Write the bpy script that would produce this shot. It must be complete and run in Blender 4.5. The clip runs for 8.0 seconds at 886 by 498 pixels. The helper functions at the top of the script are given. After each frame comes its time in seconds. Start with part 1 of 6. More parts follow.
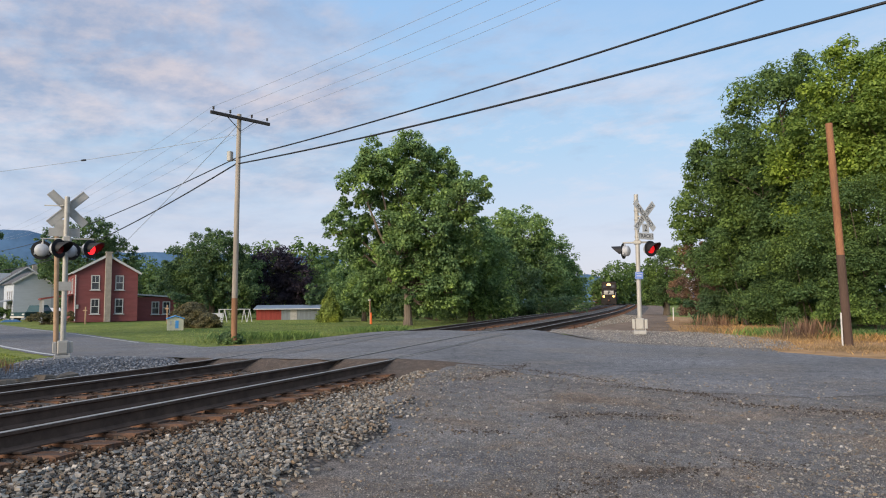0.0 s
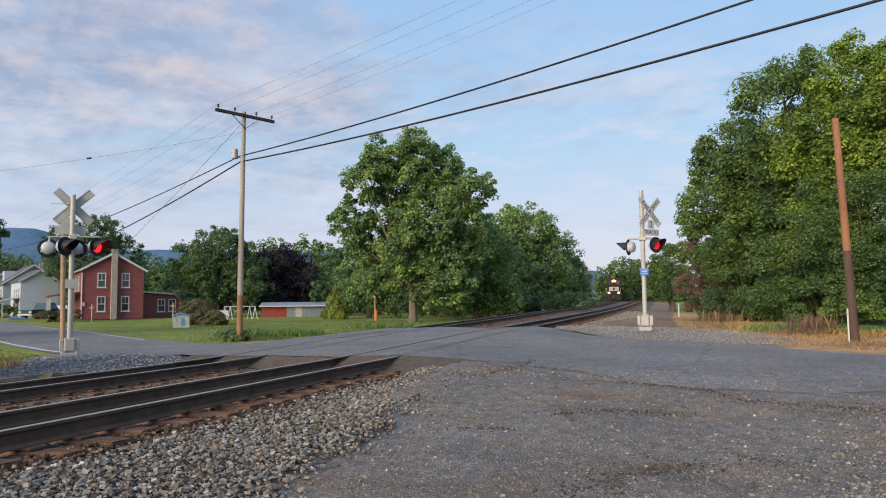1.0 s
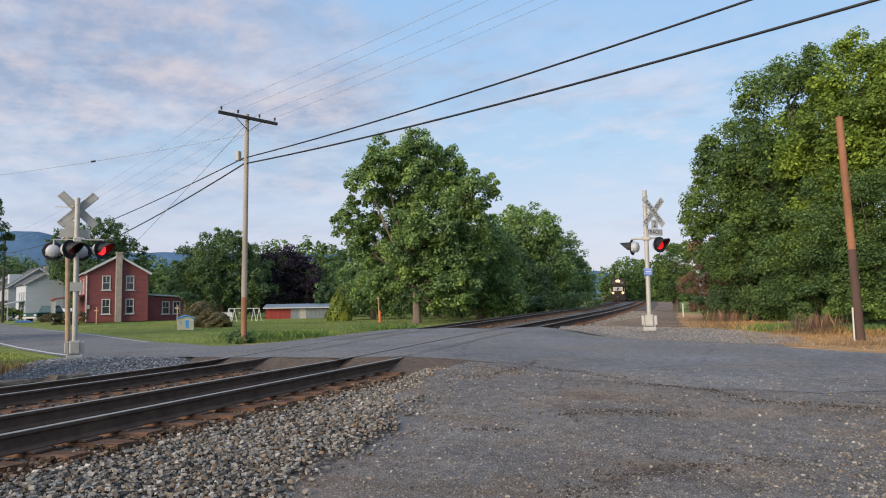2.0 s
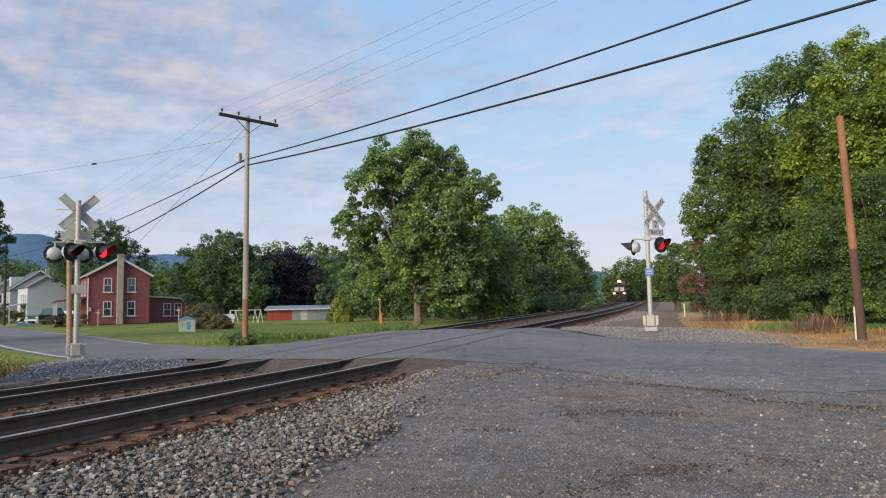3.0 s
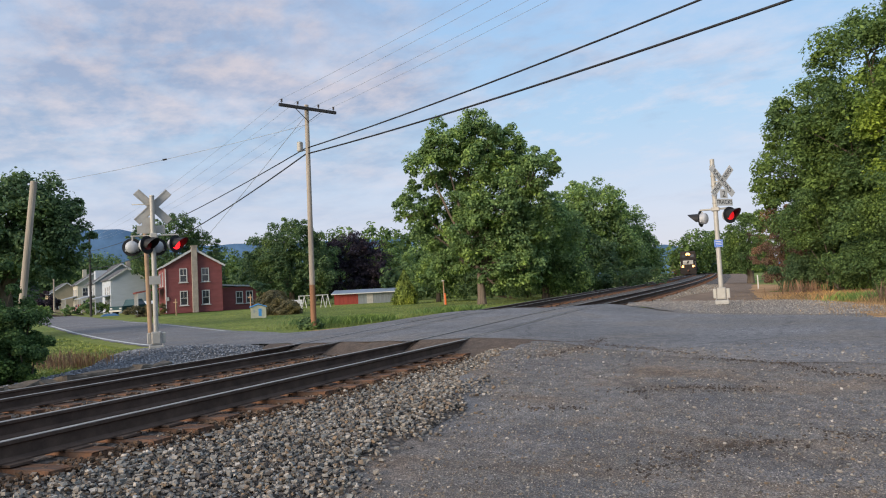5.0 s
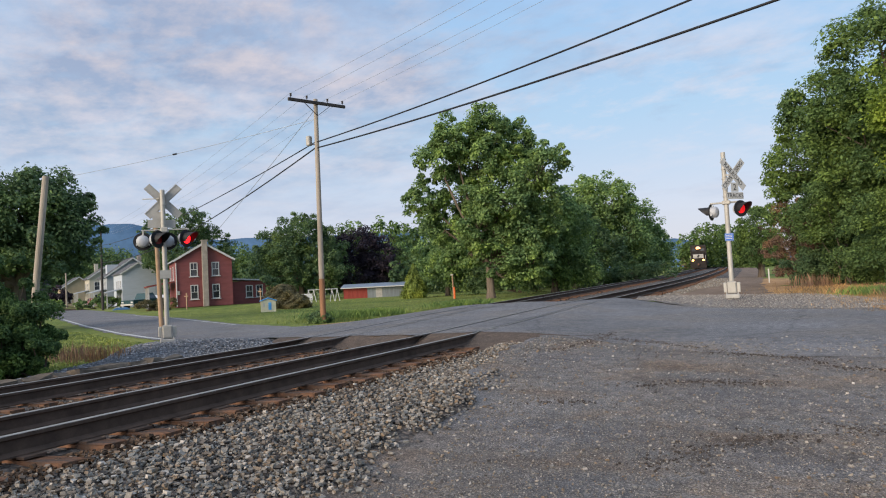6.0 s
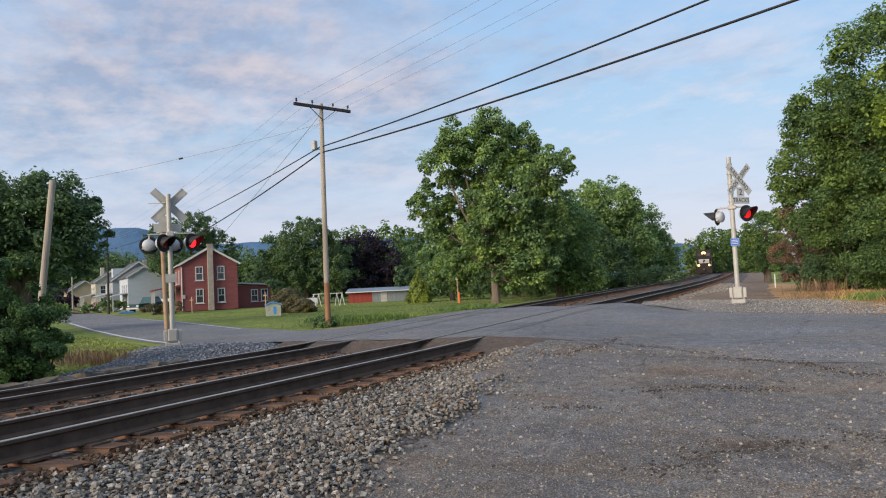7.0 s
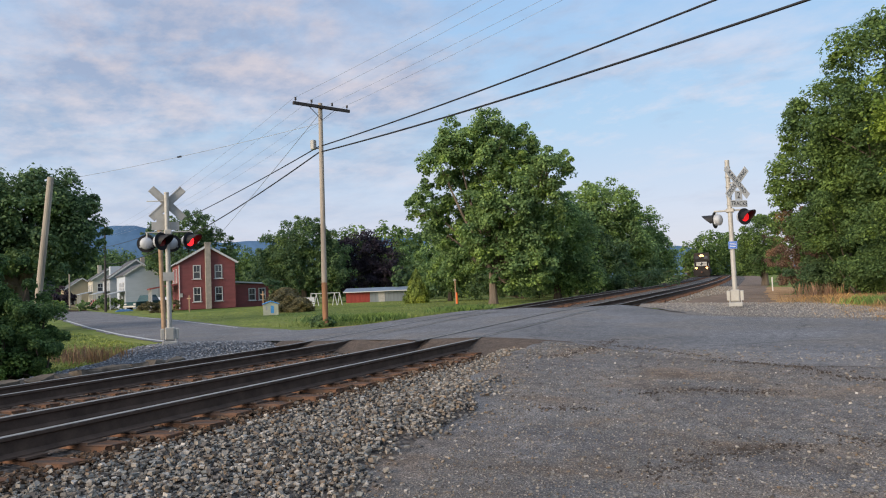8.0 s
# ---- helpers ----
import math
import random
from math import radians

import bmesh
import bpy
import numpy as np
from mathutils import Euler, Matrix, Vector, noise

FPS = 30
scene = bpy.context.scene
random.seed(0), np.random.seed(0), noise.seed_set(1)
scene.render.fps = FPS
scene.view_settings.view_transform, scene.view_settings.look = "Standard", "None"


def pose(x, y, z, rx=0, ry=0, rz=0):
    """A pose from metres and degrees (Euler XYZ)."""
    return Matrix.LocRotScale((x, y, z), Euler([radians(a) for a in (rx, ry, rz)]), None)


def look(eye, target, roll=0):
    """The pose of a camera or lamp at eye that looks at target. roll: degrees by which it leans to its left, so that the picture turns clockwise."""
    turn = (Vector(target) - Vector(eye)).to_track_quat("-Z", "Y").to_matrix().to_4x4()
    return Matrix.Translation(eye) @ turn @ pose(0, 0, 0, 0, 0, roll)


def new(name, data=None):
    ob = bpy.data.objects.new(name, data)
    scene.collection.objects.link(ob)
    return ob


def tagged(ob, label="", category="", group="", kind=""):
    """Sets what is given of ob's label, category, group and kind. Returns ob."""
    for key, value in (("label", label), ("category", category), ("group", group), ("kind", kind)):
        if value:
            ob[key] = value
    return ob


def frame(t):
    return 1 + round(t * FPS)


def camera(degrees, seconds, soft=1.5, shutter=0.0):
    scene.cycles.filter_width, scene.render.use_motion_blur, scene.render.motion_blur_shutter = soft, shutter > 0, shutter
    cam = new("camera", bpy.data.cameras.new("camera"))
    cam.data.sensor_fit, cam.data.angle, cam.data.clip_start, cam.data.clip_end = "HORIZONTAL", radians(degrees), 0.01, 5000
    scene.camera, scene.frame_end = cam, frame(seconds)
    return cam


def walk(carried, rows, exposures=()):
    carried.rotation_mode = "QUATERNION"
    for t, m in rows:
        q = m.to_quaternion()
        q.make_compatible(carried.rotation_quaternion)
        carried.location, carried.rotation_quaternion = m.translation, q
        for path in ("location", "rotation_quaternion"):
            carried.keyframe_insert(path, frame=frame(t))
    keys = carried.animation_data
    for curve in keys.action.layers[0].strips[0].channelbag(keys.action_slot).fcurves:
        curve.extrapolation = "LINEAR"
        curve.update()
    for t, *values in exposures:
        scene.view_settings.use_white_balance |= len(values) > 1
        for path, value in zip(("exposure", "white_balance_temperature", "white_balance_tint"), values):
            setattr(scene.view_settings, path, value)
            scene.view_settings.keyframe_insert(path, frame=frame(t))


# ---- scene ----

cam = camera(67.0, 8.0, 1.1)
PATH = [
    (0.0, pose(0.000, 0.000, 1.600, 94.63, 0.48, 21.60)),
    (0.5, pose(0.000, 0.000, 1.600, 94.40, 0.48, 21.75)),
    (1.0, pose(0.000, 0.000, 1.600, 94.36, 0.61, 22.02)),
    (1.5, pose(0.000, 0.000, 1.600, 94.40, 0.75, 22.16)),
    (1.7, pose(0.000, 0.000, 1.600, 94.41, 0.79, 22.27)),
    (2.8, pose(0.008, 0.003, 1.600, 94.50, 1.08, 22.34)),
    (3.0, pose(0.009, 0.004, 1.600, 94.53, 1.11, 22.46)),
    (3.5, pose(0.018, 0.008, 1.600, 94.77, 1.47, 24.68)),
    (4.0, pose(0.032, 0.015, 1.600, 94.51, 2.33, 25.39)),
    (4.5, pose(0.038, 0.019, 1.600, 93.44, 2.71, 26.44)),
    (5.0, pose(0.038, 0.020, 1.600, 93.04, 2.94, 27.90)),
    (5.2, pose(0.038, 0.020, 1.600, 92.76, 2.86, 28.17)),
    (6.3, pose(0.038, 0.021, 1.600, 92.61, 3.12, 28.86)),
    (6.5, pose(0.038, 0.021, 1.600, 92.68, 3.26, 28.90)),
    (7.0, pose(0.038, 0.021, 1.600, 92.97, 2.83, 29.09)),
    (7.5, pose(0.038, 0.021, 1.600, 93.03, 2.50, 29.10)),
    (8.0, pose(0.038, 0.021, 1.600, 93.01, 2.35, 28.90)),
]
walk(cam, PATH, [(0.0, 0.28), (8.0, 0.28)])

# ---------------------------------------------------------------- light
SUN_AZ, SUN_EL = radians(197), radians(17)   # compass-like angle from +y towards +x
world = bpy.data.worlds.new("sky")
scene.world = world
world.use_nodes = True
wt = world.node_tree
wt.nodes.clear()


def wnode(kind, **inputs):
    n = wt.nodes.new(kind)
    for k, v in inputs.items():
        n.inputs[k.replace("_", " ")].default_value = v
    return n


def wlink(a, i, b, j):
    wt.links.new(a.outputs[i], b.inputs[j])


w_out = wnode("ShaderNodeOutputWorld")
w_bg = wnode("ShaderNodeBackground", Strength=1.0)
w_sky = wnode("ShaderNodeTexSky")
w_sky.sky_type = "NISHITA"
w_sky.sun_disc = False
w_sky.sun_elevation = SUN_EL
w_sky.sun_rotation = SUN_AZ
w_skys = wnode("ShaderNodeVectorMath")
w_skys.operation = "SCALE"
w_skys.inputs["Scale"].default_value = 0.10
w_co = wnode("ShaderNodeTexCoord")
w_sep = wnode("ShaderNodeSeparateXYZ")
w_ramp = wnode("ShaderNodeValToRGB")
els = w_ramp.color_ramp.elements
els[0].position, els[0].color = 0.0, (0.60, 0.59, 0.68, 1)
els[1].position, els[1].color = 1.0, (0.85, 0.95, 1.15, 1)
for p, c in ((0.09, (0.57, 0.61, 0.74, 1)), (0.22, (0.41, 0.58, 0.77, 1)), (0.45, (0.30, 0.50, 0.79, 1))):
    e = els.new(p)
    e.color = c
w_mix = wnode("ShaderNodeMixRGB", Fac=0.85)
# clouds lie in a flat layer: direction / (height + c)
w_add = wnode("ShaderNodeMath")
w_add.operation = "ADD"
w_add.inputs[1].default_value = 0.16
w_div = wnode("ShaderNodeVectorMath")
w_div.operation = "DIVIDE"
w_cmb = wnode("ShaderNodeCombineXYZ")
w_map = wnode("ShaderNodeMapping")
w_map.inputs["Scale"].default_value = (1.0, 1.2, 0.0)
w_map.inputs["Rotation"].default_value = (0, 0, radians(35))
w_map.inputs["Location"].default_value = (0.6, 0.2, 0)
w_n1 = wnode("ShaderNodeTexNoise", Scale=2.6, Detail=9.0, Roughness=0.62, Distortion=0.25)
w_n2 = wnode("ShaderNodeTexNoise", Scale=0.55, Detail=2.0)
w_m1 = wnode("ShaderNodeMath")
w_m1.operation = "MULTIPLY_ADD"
w_m1.inputs[1].default_value = 1.05
w_r1 = wnode("ShaderNodeValToRGB")
w_r1.color_ramp.elements[0].position, w_r1.color_ramp.elements[0].color = 0.36, (0, 0, 0, 1)
w_r1.color_ramp.elements[1].position, w_r1.color_ramp.elements[1].color = 0.70, (1, 1, 1, 1)
w_n3 = wnode("ShaderNodeTexNoise", Scale=5.5, Detail=6.0, Roughness=0.6)
w_west = wnode("ShaderNodeMath")
w_west.operation = "MULTIPLY_ADD"
w_west.inputs[1].default_value = -0.30
w_r3 = wnode("ShaderNodeValToRGB")
w_r3.color_ramp.elements[0].position, w_r3.color_ramp.elements[0].color = 0.42, (0.29, 0.35, 0.49, 1)
w_r3.color_ramp.elements[1].position, w_r3.color_ramp.elements[1].color = 0.68, (0.53, 0.495, 0.545, 1)
w_fac = wnode("ShaderNodeMath")
w_fac.operation = "MULTIPLY"
w_fac.inputs[1].default_value = 0.9
w_high = wnode("ShaderNodeValToRGB")
w_high.color_ramp.elements[0].position, w_high.color_ramp.elements[0].color = 0.10, (0.3, 0.3, 0.3, 1)
w_high.color_ramp.elements[1].position, w_high.color_ramp.elements[1].color = 0.30, (1, 1, 1, 1)
w_cov = wnode("ShaderNodeMath")
w_cov.operation = "MULTIPLY"
w_mix2 = wnode("ShaderNodeMixRGB")
wlink(w_sky, 0, w_skys, 0)
wlink(w_co, "Generated", w_sep, 0)
wlink(w_sep, 2, w_ramp, 0)
wlink(w_skys, 0, w_mix, 1)
wlink(w_ramp, 0, w_mix, 2)
wlink(w_sep, 2, w_add, 0)
for i in range(3):
    wlink(w_add, 0, w_cmb, i)
wlink(w_co, "Generated", w_div, 0)
wlink(w_cmb, 0, w_div, 1)
wlink(w_div, 0, w_map, 0)
for n in (w_n1, w_n2, w_n3):
    wlink(w_map, 0, n, "Vector")
wlink(w_n2, 0, w_m1, 0)
wlink(w_n1, 0, w_m1, 2)
wlink(w_sep, 0, w_west, 0)
wlink(w_m1, 0, w_west, 2)
w_off = wnode("ShaderNodeMath")
w_off.operation = "SUBTRACT"
w_off.inputs[1].default_value = 0.70
wlink(w_west, 0, w_off, 0)
wlink(w_off, 0, w_r1, 0)
wlink(w_sep, 2, w_high, 0)
wlink(w_r1, 0, w_cov, 0)
wlink(w_high, 0, w_cov, 1)
w_puff = wnode("ShaderNodeValToRGB")
w_puff.color_ramp.elements[0].position, w_puff.color_ramp.elements[0].color = 0.48, (0, 0, 0, 1)
w_puff.color_ramp.elements[1].position, w_puff.color_ramp.elements[1].color = 0.70, (0.75, 0.75, 0.75, 1)
w_band = wnode("ShaderNodeValToRGB")
be = w_band.color_ramp.elements
be[0].position, be[0].color = 0.10, (0, 0, 0, 1)
be[1].position, be[1].color = 0.42, (0, 0, 0, 1)
be.new(0.22).color = (1, 1, 1, 1)
w_n4 = wnode("ShaderNodeTexNoise", Scale=1.7, Detail=9.0, Roughness=0.66)
w_low = wnode("ShaderNodeMath")
w_low.operation = "MULTIPLY"
wlink(w_map, 0, w_n4, "Vector")
wlink(w_n4, 0, w_puff, 0)
wlink(w_sep, 2, w_band, 0)
wlink(w_puff, 0, w_low, 0)
wlink(w_band, 0, w_low, 1)
wlink(w_cov, 0, w_fac, 0)
w_mix3 = wnode("ShaderNodeMixRGB")
w_mix3.inputs[2].default_value = (0.72, 0.655, 0.69, 1)
wlink(w_low, 0, w_mix3, 0)
wlink(w_n3, 0, w_r3, 0)
wlink(w_fac, 0, w_mix2, 0)
wlink(w_mix, 0, w_mix2, 1)
wlink(w_r3, 0, w_mix2, 2)
wlink(w_mix2, 0, w_mix3, 1)
wlink(w_mix3, 0, w_bg, 0)
wlink(w_bg, 0, w_out, 0)

sun = new("sun", bpy.data.lights.new("sun", "SUN"))
sun.data.energy, sun.data.angle, sun.data.color = 3.9, radians(36), (1.0, 0.85, 0.68)
sun_dir = Vector((math.sin(SUN_AZ) * math.cos(SUN_EL), math.cos(SUN_AZ) * math.cos(SUN_EL), math.sin(SUN_EL)))
sun.matrix_world = look(sun_dir * 60, (0, 0, 0))

# ---------------------------------------------------------------- materials


def material(name, build, rough=0.8, metal=0.0, spec=0.3):
    """build(tree, bsdf) wires the colour in."""
    m = bpy.data.materials.new(name)
    m.use_nodes = True
    t = m.node_tree
    b = t.nodes["Principled BSDF"]
    b.inputs["Roughness"].default_value = rough
    b.inputs["Metallic"].default_value = metal
    b.inputs["Specular IOR Level"].default_value = spec
    build(t, b)
    return m


def node(t, kind, **inputs):
    n = t.nodes.new(kind)
    for k, v in inputs.items():
        n.inputs[k.replace("_", " ")].default_value = v
    return n


def noise_node(t, scale, detail=5.0, rough=0.55, stretch=(1, 1, 1), coords="Object"):
    c = node(t, "ShaderNodeTexCoord")
    mp = node(t, "ShaderNodeMapping")
    mp.inputs["Scale"].default_value = stretch
    n = node(t, "ShaderNodeTexNoise", Scale=scale, Detail=detail, Roughness=rough)
    t.links.new(c.outputs[coords], mp.inputs[0])
    t.links.new(mp.outputs[0], n.inputs["Vector"])
    return n


def ramp(t, source, stops):
    r = node(t, "ShaderNodeValToRGB")
    e = r.color_ramp.elements
    while len(e) < len(stops):
        e.new(0.5)
    for el, (p, c) in zip(e, stops):
        el.position, el.color = p, (*c, 1)
    t.links.new(source, r.inputs[0])
    return r


def mix(t, kind, fac, a, b):
    n = node(t, "ShaderNodeMixRGB")
    n.blend_type = kind
    for i, v in enumerate((fac, a, b)):
        if isinstance(v, (int, float)):
            n.inputs[i].default_value = v
        elif isinstance(v, tuple):
            n.inputs[i].default_value = (*v, 1)
        else:
            t.links.new(v, n.inputs[i])
    return n.outputs[0]


def bump(t, b, source, strength, distance):
    n = node(t, "ShaderNodeBump", Strength=strength, Distance=distance)
    t.links.new(source, n.inputs["Height"])
    t.links.new(n.outputs[0], b.inputs["Normal"])


def plain(name, col, rough=0.6, metal=0.0, vary=0.25, scale=6.0, fine=60.0, bump_d=0.002, spec=0.3, stretch=(1, 1, 1), dirt=None):
    """A surface of one colour with blotches, grain and an optional second colour in stains."""
    def build(t, b):
        n1 = noise_node(t, scale, 4.0, 0.6, stretch)
        n2 = noise_node(t, fine, 4.0, 0.6, stretch)
        lo, hi = tuple(c * (1 - vary) for c in col), tuple(min(1, c * (1 + vary)) for c in col)
        r1 = ramp(t, n1.outputs[0], ((0.3, lo), (0.7, hi)))
        r2 = ramp(t, n2.outputs[0], ((0.3, (1 - vary * 0.6,) * 3), (0.7, (1.0,) * 3)))
        c = mix(t, "MULTIPLY", 1.0, r1.outputs[0], r2.outputs[0])
        if dirt:
            n3 = noise_node(t, scale * 0.6, 6.0, 0.7, stretch)
            r3 = ramp(t, n3.outputs[0], ((0.5, (0, 0, 0)), (0.68, (1, 1, 1))))
            c = mix(t, "MIX", r3.outputs[0], c, dirt)
        t.links.new(c, b.inputs["Base Color"])
        if bump_d:
            bump(t, b, n2.outputs[0], 0.6, bump_d)
    return material(name, build, rough, metal, spec)


def glow(name, col, strength):
    def build(t, b):
        b.inputs["Base Color"].default_value = (*col, 1)
        b.inputs["Emission Color"].default_value = (*col, 1)
        b.inputs["Emission Strength"].default_value = strength
    return material(name, build, 0.3)


def leaf_material(name, dark, light, trans=0.4):
    def build(t, b):
        g = node(t, "ShaderNodeNewGeometry")
        n = noise_node(t, 0.55, 3.0, 0.5)
        r = ramp(t, g.outputs["Random Per Island"], ((0.0, dark), (0.75, light), (1.0, tuple(c * 1.35 for c in light))))
        r2 = ramp(t, n.outputs[0], ((0.33, (0.58, 0.66, 0.78)), (0.5, (0.95, 0.96, 0.95)), (0.67, (1.3, 1.22, 0.85))))
        c = mix(t, "MULTIPLY", 1.0, r.outputs[0], r2.outputs[0])
        t.links.new(c, b.inputs["Base Color"])
        tr = node(t, "ShaderNodeBsdfTranslucent")
        t.links.new(c, tr.inputs[0])
        mx = node(t, "ShaderNodeMixShader", Fac=trans)
        out = t.nodes["Material Output"]
        t.links.new(b.outputs[0], mx.inputs[1])
        t.links.new(tr.outputs[0], mx.inputs[2])
        t.links.new(mx.outputs[0], out.inputs[0])
    return material(name, build, 0.6, 0.0, 0.25)


def asphalt_build(base, brown, crack=True, blotch=False):
    def build(t, b):
        n1 = noise_node(t, 0.35, 6.0, 0.6)
        n2 = noise_node(t, 55.0, 4.0, 0.75)
        n3 = noise_node(t, 0.5, 9.0, 0.7, (1.0, 1.25, 1.0))
        n4 = noise_node(t, 7.0, 5.0, 0.7)
        a = ramp(t, n1.outputs[0], ((0.3, tuple(c * 0.62 for c in base)), (0.7, tuple(c * 1.25 for c in base))))
        f = ramp(t, n2.outputs[0], ((0.36, (0.5,) * 3), (0.50, (0.95,) * 3), (0.66, (2.3, 2.2, 2.1))))
        c = mix(t, "MULTIPLY", 1.0, a.outputs[0], f.outputs[0])
        s = ramp(t, n3.outputs[0], ((0.47, (0, 0, 0)), (0.64, (1, 1, 1))))
        c = mix(t, "MIX", s.outputs[0], c, mix(t, "MULTIPLY", 1.0, brown, f.outputs[0]))
        d = ramp(t, n4.outputs[0], ((0.36, (0.66,) * 3), (0.62, (1.12,) * 3)))
        c = mix(t, "MULTIPLY", 1.0, c, d.outputs[0])
        if blotch:
            n5 = noise_node(t, 0.9, 7.0, 0.68, (0.7, 1.5, 1.0))
            n6 = noise_node(t, 0.42, 5.0, 0.62, (1.0, 1.7, 1.0))
            n7 = noise_node(t, 95.0, 3.0, 0.7)
            k = ramp(t, n5.outputs[0], ((0.30, (0.66, 0.62, 0.59)), (0.42, (0.92, 0.90, 0.88)), (0.52, (1.0,) * 3), (0.68, (1.14, 1.13, 1.13))))
            c = mix(t, "MULTIPLY", 1.0, c, k.outputs[0])
            k = ramp(t, n6.outputs[0], ((0.38, (0.88, 0.92, 1.0)), (0.52, (1.0,) * 3), (0.62, (1.12, 0.95, 0.80))))
            c = mix(t, "MULTIPLY", 1.0, c, k.outputs[0])
            k = ramp(t, n7.outputs[0], ((0.32, (0.45,) * 3), (0.5, (0.95,) * 3), (0.62, (1.3,) * 3), (0.70, (2.2, 2.15, 2.1))))
            c = mix(t, "MULTIPLY", 1.0, c, k.outputs[0])
        if crack:
            co = node(t, "ShaderNodeTexCoord")
            wob = node(t, "ShaderNodeTexNoise", Scale=1.4, Detail=4.0)
            add = node(t, "ShaderNodeMixRGB", Fac=0.35)
            vo = node(t, "ShaderNodeTexVoronoi", Scale=0.21)
            vo.feature = "DISTANCE_TO_EDGE"
            t.links.new(co.outputs["Object"], wob.inputs["Vector"])
            t.links.new(co.outputs["Object"], add.inputs[1])
            t.links.new(wob.outputs["Color"], add.inputs[2])
            t.links.new(add.outputs[0], vo.inputs["Vector"])
            cr = ramp(t, vo.outputs["Distance"], ((0.0, (0.4,) * 3), (0.005, (1.0,) * 3)))
            c = mix(t, "MULTIPLY", 0.6, c, cr.outputs[0])
        t.links.new(c, b.inputs["Base Color"])
        bump(t, b, n2.outputs[0], 0.7, 0.006)
    return build


M_ROAD = material("worn_asphalt", asphalt_build((0.15, 0.148, 0.155), (0.165, 0.148, 0.135)), 0.8)
M_APRON = material("old_asphalt", asphalt_build((0.145, 0.136, 0.13), (0.155, 0.132, 0.115), True, True), 0.9)
M_PATCH = material("asphalt_dust", asphalt_build((0.095, 0.07, 0.054), (0.075, 0.06, 0.05), False), 0.95)


def grass_build(t, b):
    n1 = noise_node(t, 0.12, 5.0, 0.6)
    n2 = noise_node(t, 2.2, 6.0, 0.65)
    n3 = noise_node(t, 40.0, 4.0, 0.7)
    a = ramp(t, n1.outputs[0], ((0.35, (0.12, 0.17, 0.045)), (0.6, (0.235, 0.25, 0.08))))
    d = ramp(t, n2.outputs[0], ((0.35, (0.65, 0.75, 0.6)), (0.65, (1.25, 1.2, 1.1))))
    e = ramp(t, n3.outputs[0], ((0.3, (0.6,) * 3), (0.7, (1.2,) * 3)))
    c = mix(t, "MULTIPLY", 1.0, mix(t, "MULTIPLY", 1.0, a.outputs[0], d.outputs[0]), e.outputs[0])
    t.links.new(c, b.inputs["Base Color"])
    bump(t, b, n3.outputs[0], 0.8, 0.03)


def gravel_build(lo, hi, scale):
    def build(t, b):
        co = node(t, "ShaderNodeTexCoord")
        vo = node(t, "ShaderNodeTexVoronoi", Scale=scale)
        t.links.new(co.outputs["Object"], vo.inputs["Vector"])
        r = ramp(t, vo.outputs["Color"], ((0.15, lo), (0.85, hi)))
        n = noise_node(t, 0.6, 5.0, 0.6)
        r2 = ramp(t, n.outputs[0], ((0.35, (0.75, 0.72, 0.7)), (0.65, (1.15,) * 3)))
        # shade in the gaps between stones, painted into the colour; also drives the bump
        gap_shade = ramp(t, vo.outputs["Distance"], ((0.3, (1.0,) * 3), (0.75, (0.35,) * 3)))
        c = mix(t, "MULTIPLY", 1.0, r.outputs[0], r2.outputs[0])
        c = mix(t, "MULTIPLY", 1.0, c, gap_shade.outputs[0])
        t.links.new(c, b.inputs["Base Color"])
        bump(t, b, gap_shade.outputs[0], 0.9, 0.03)
    return build


M_GRASS = material("lawn_grass", grass_build, 0.9, 0, 0.1)
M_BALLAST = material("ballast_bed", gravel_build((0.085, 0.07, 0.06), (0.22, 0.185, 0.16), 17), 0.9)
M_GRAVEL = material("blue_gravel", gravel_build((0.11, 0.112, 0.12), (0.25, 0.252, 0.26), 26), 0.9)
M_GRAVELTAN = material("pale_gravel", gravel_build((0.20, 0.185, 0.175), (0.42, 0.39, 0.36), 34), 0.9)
M_DIRT = plain("cinder_dirt", (0.20, 0.14, 0.10), 0.95, 0, 0.35, 1.2, 30, 0.02)
M_STRAW = plain("dry_straw_soil", (0.40, 0.235, 0.11), 0.95, 0, 0.35, 1.6, 25, 0.03)
M_RAILTOP = plain("polished_rail_head", (0.33, 0.305, 0.275), 0.5, 0.45, 0.2, 5, 40, 0.0005)
M_RAIL = plain("rusty_rail_web", (0.085, 0.056, 0.042), 0.85, 0.0, 0.35, 4, 50, 0.002)
M_TIE = plain("weathered_tie", (0.17, 0.085, 0.048), 0.9, 0, 0.55, 2.2, 30, 0.008, 0.2, (1, 6, 1), (0.06, 0.05, 0.045))
M_POLE = plain("weathered_pole", (0.33, 0.285, 0.235), 0.85, 0, 0.3, 3, 30, 0.005, 0.2, (1, 1, 0.12))
M_POLEFOOT = plain("brown_pole_foot", (0.26, 0.135, 0.075), 0.85, 0, 0.3, 3, 30, 0.005, 0.2, (1, 1, 0.12))
M_POLERED = plain("reddish_pole", (0.30, 0.14, 0.075), 0.85, 0, 0.3, 1.2, 30, 0.005, 0.2, (1, 1, 0.3), (0.13, 0.085, 0.065))
M_POST = plain("raw_post", (0.33, 0.22, 0.14), 0.85, 0, 0.2, 4, 40, 0.002)
M_POLEDARK = plain("dark_brown_pole", (0.10, 0.065, 0.05), 0.85, 0, 0.3, 1.2, 30, 0.005, 0.2, (1, 1, 0.3))
M_DARKWOOD = plain("dark_crossarm", (0.045, 0.04, 0.038), 0.8, 0, 0.3, 4, 40, 0.003)
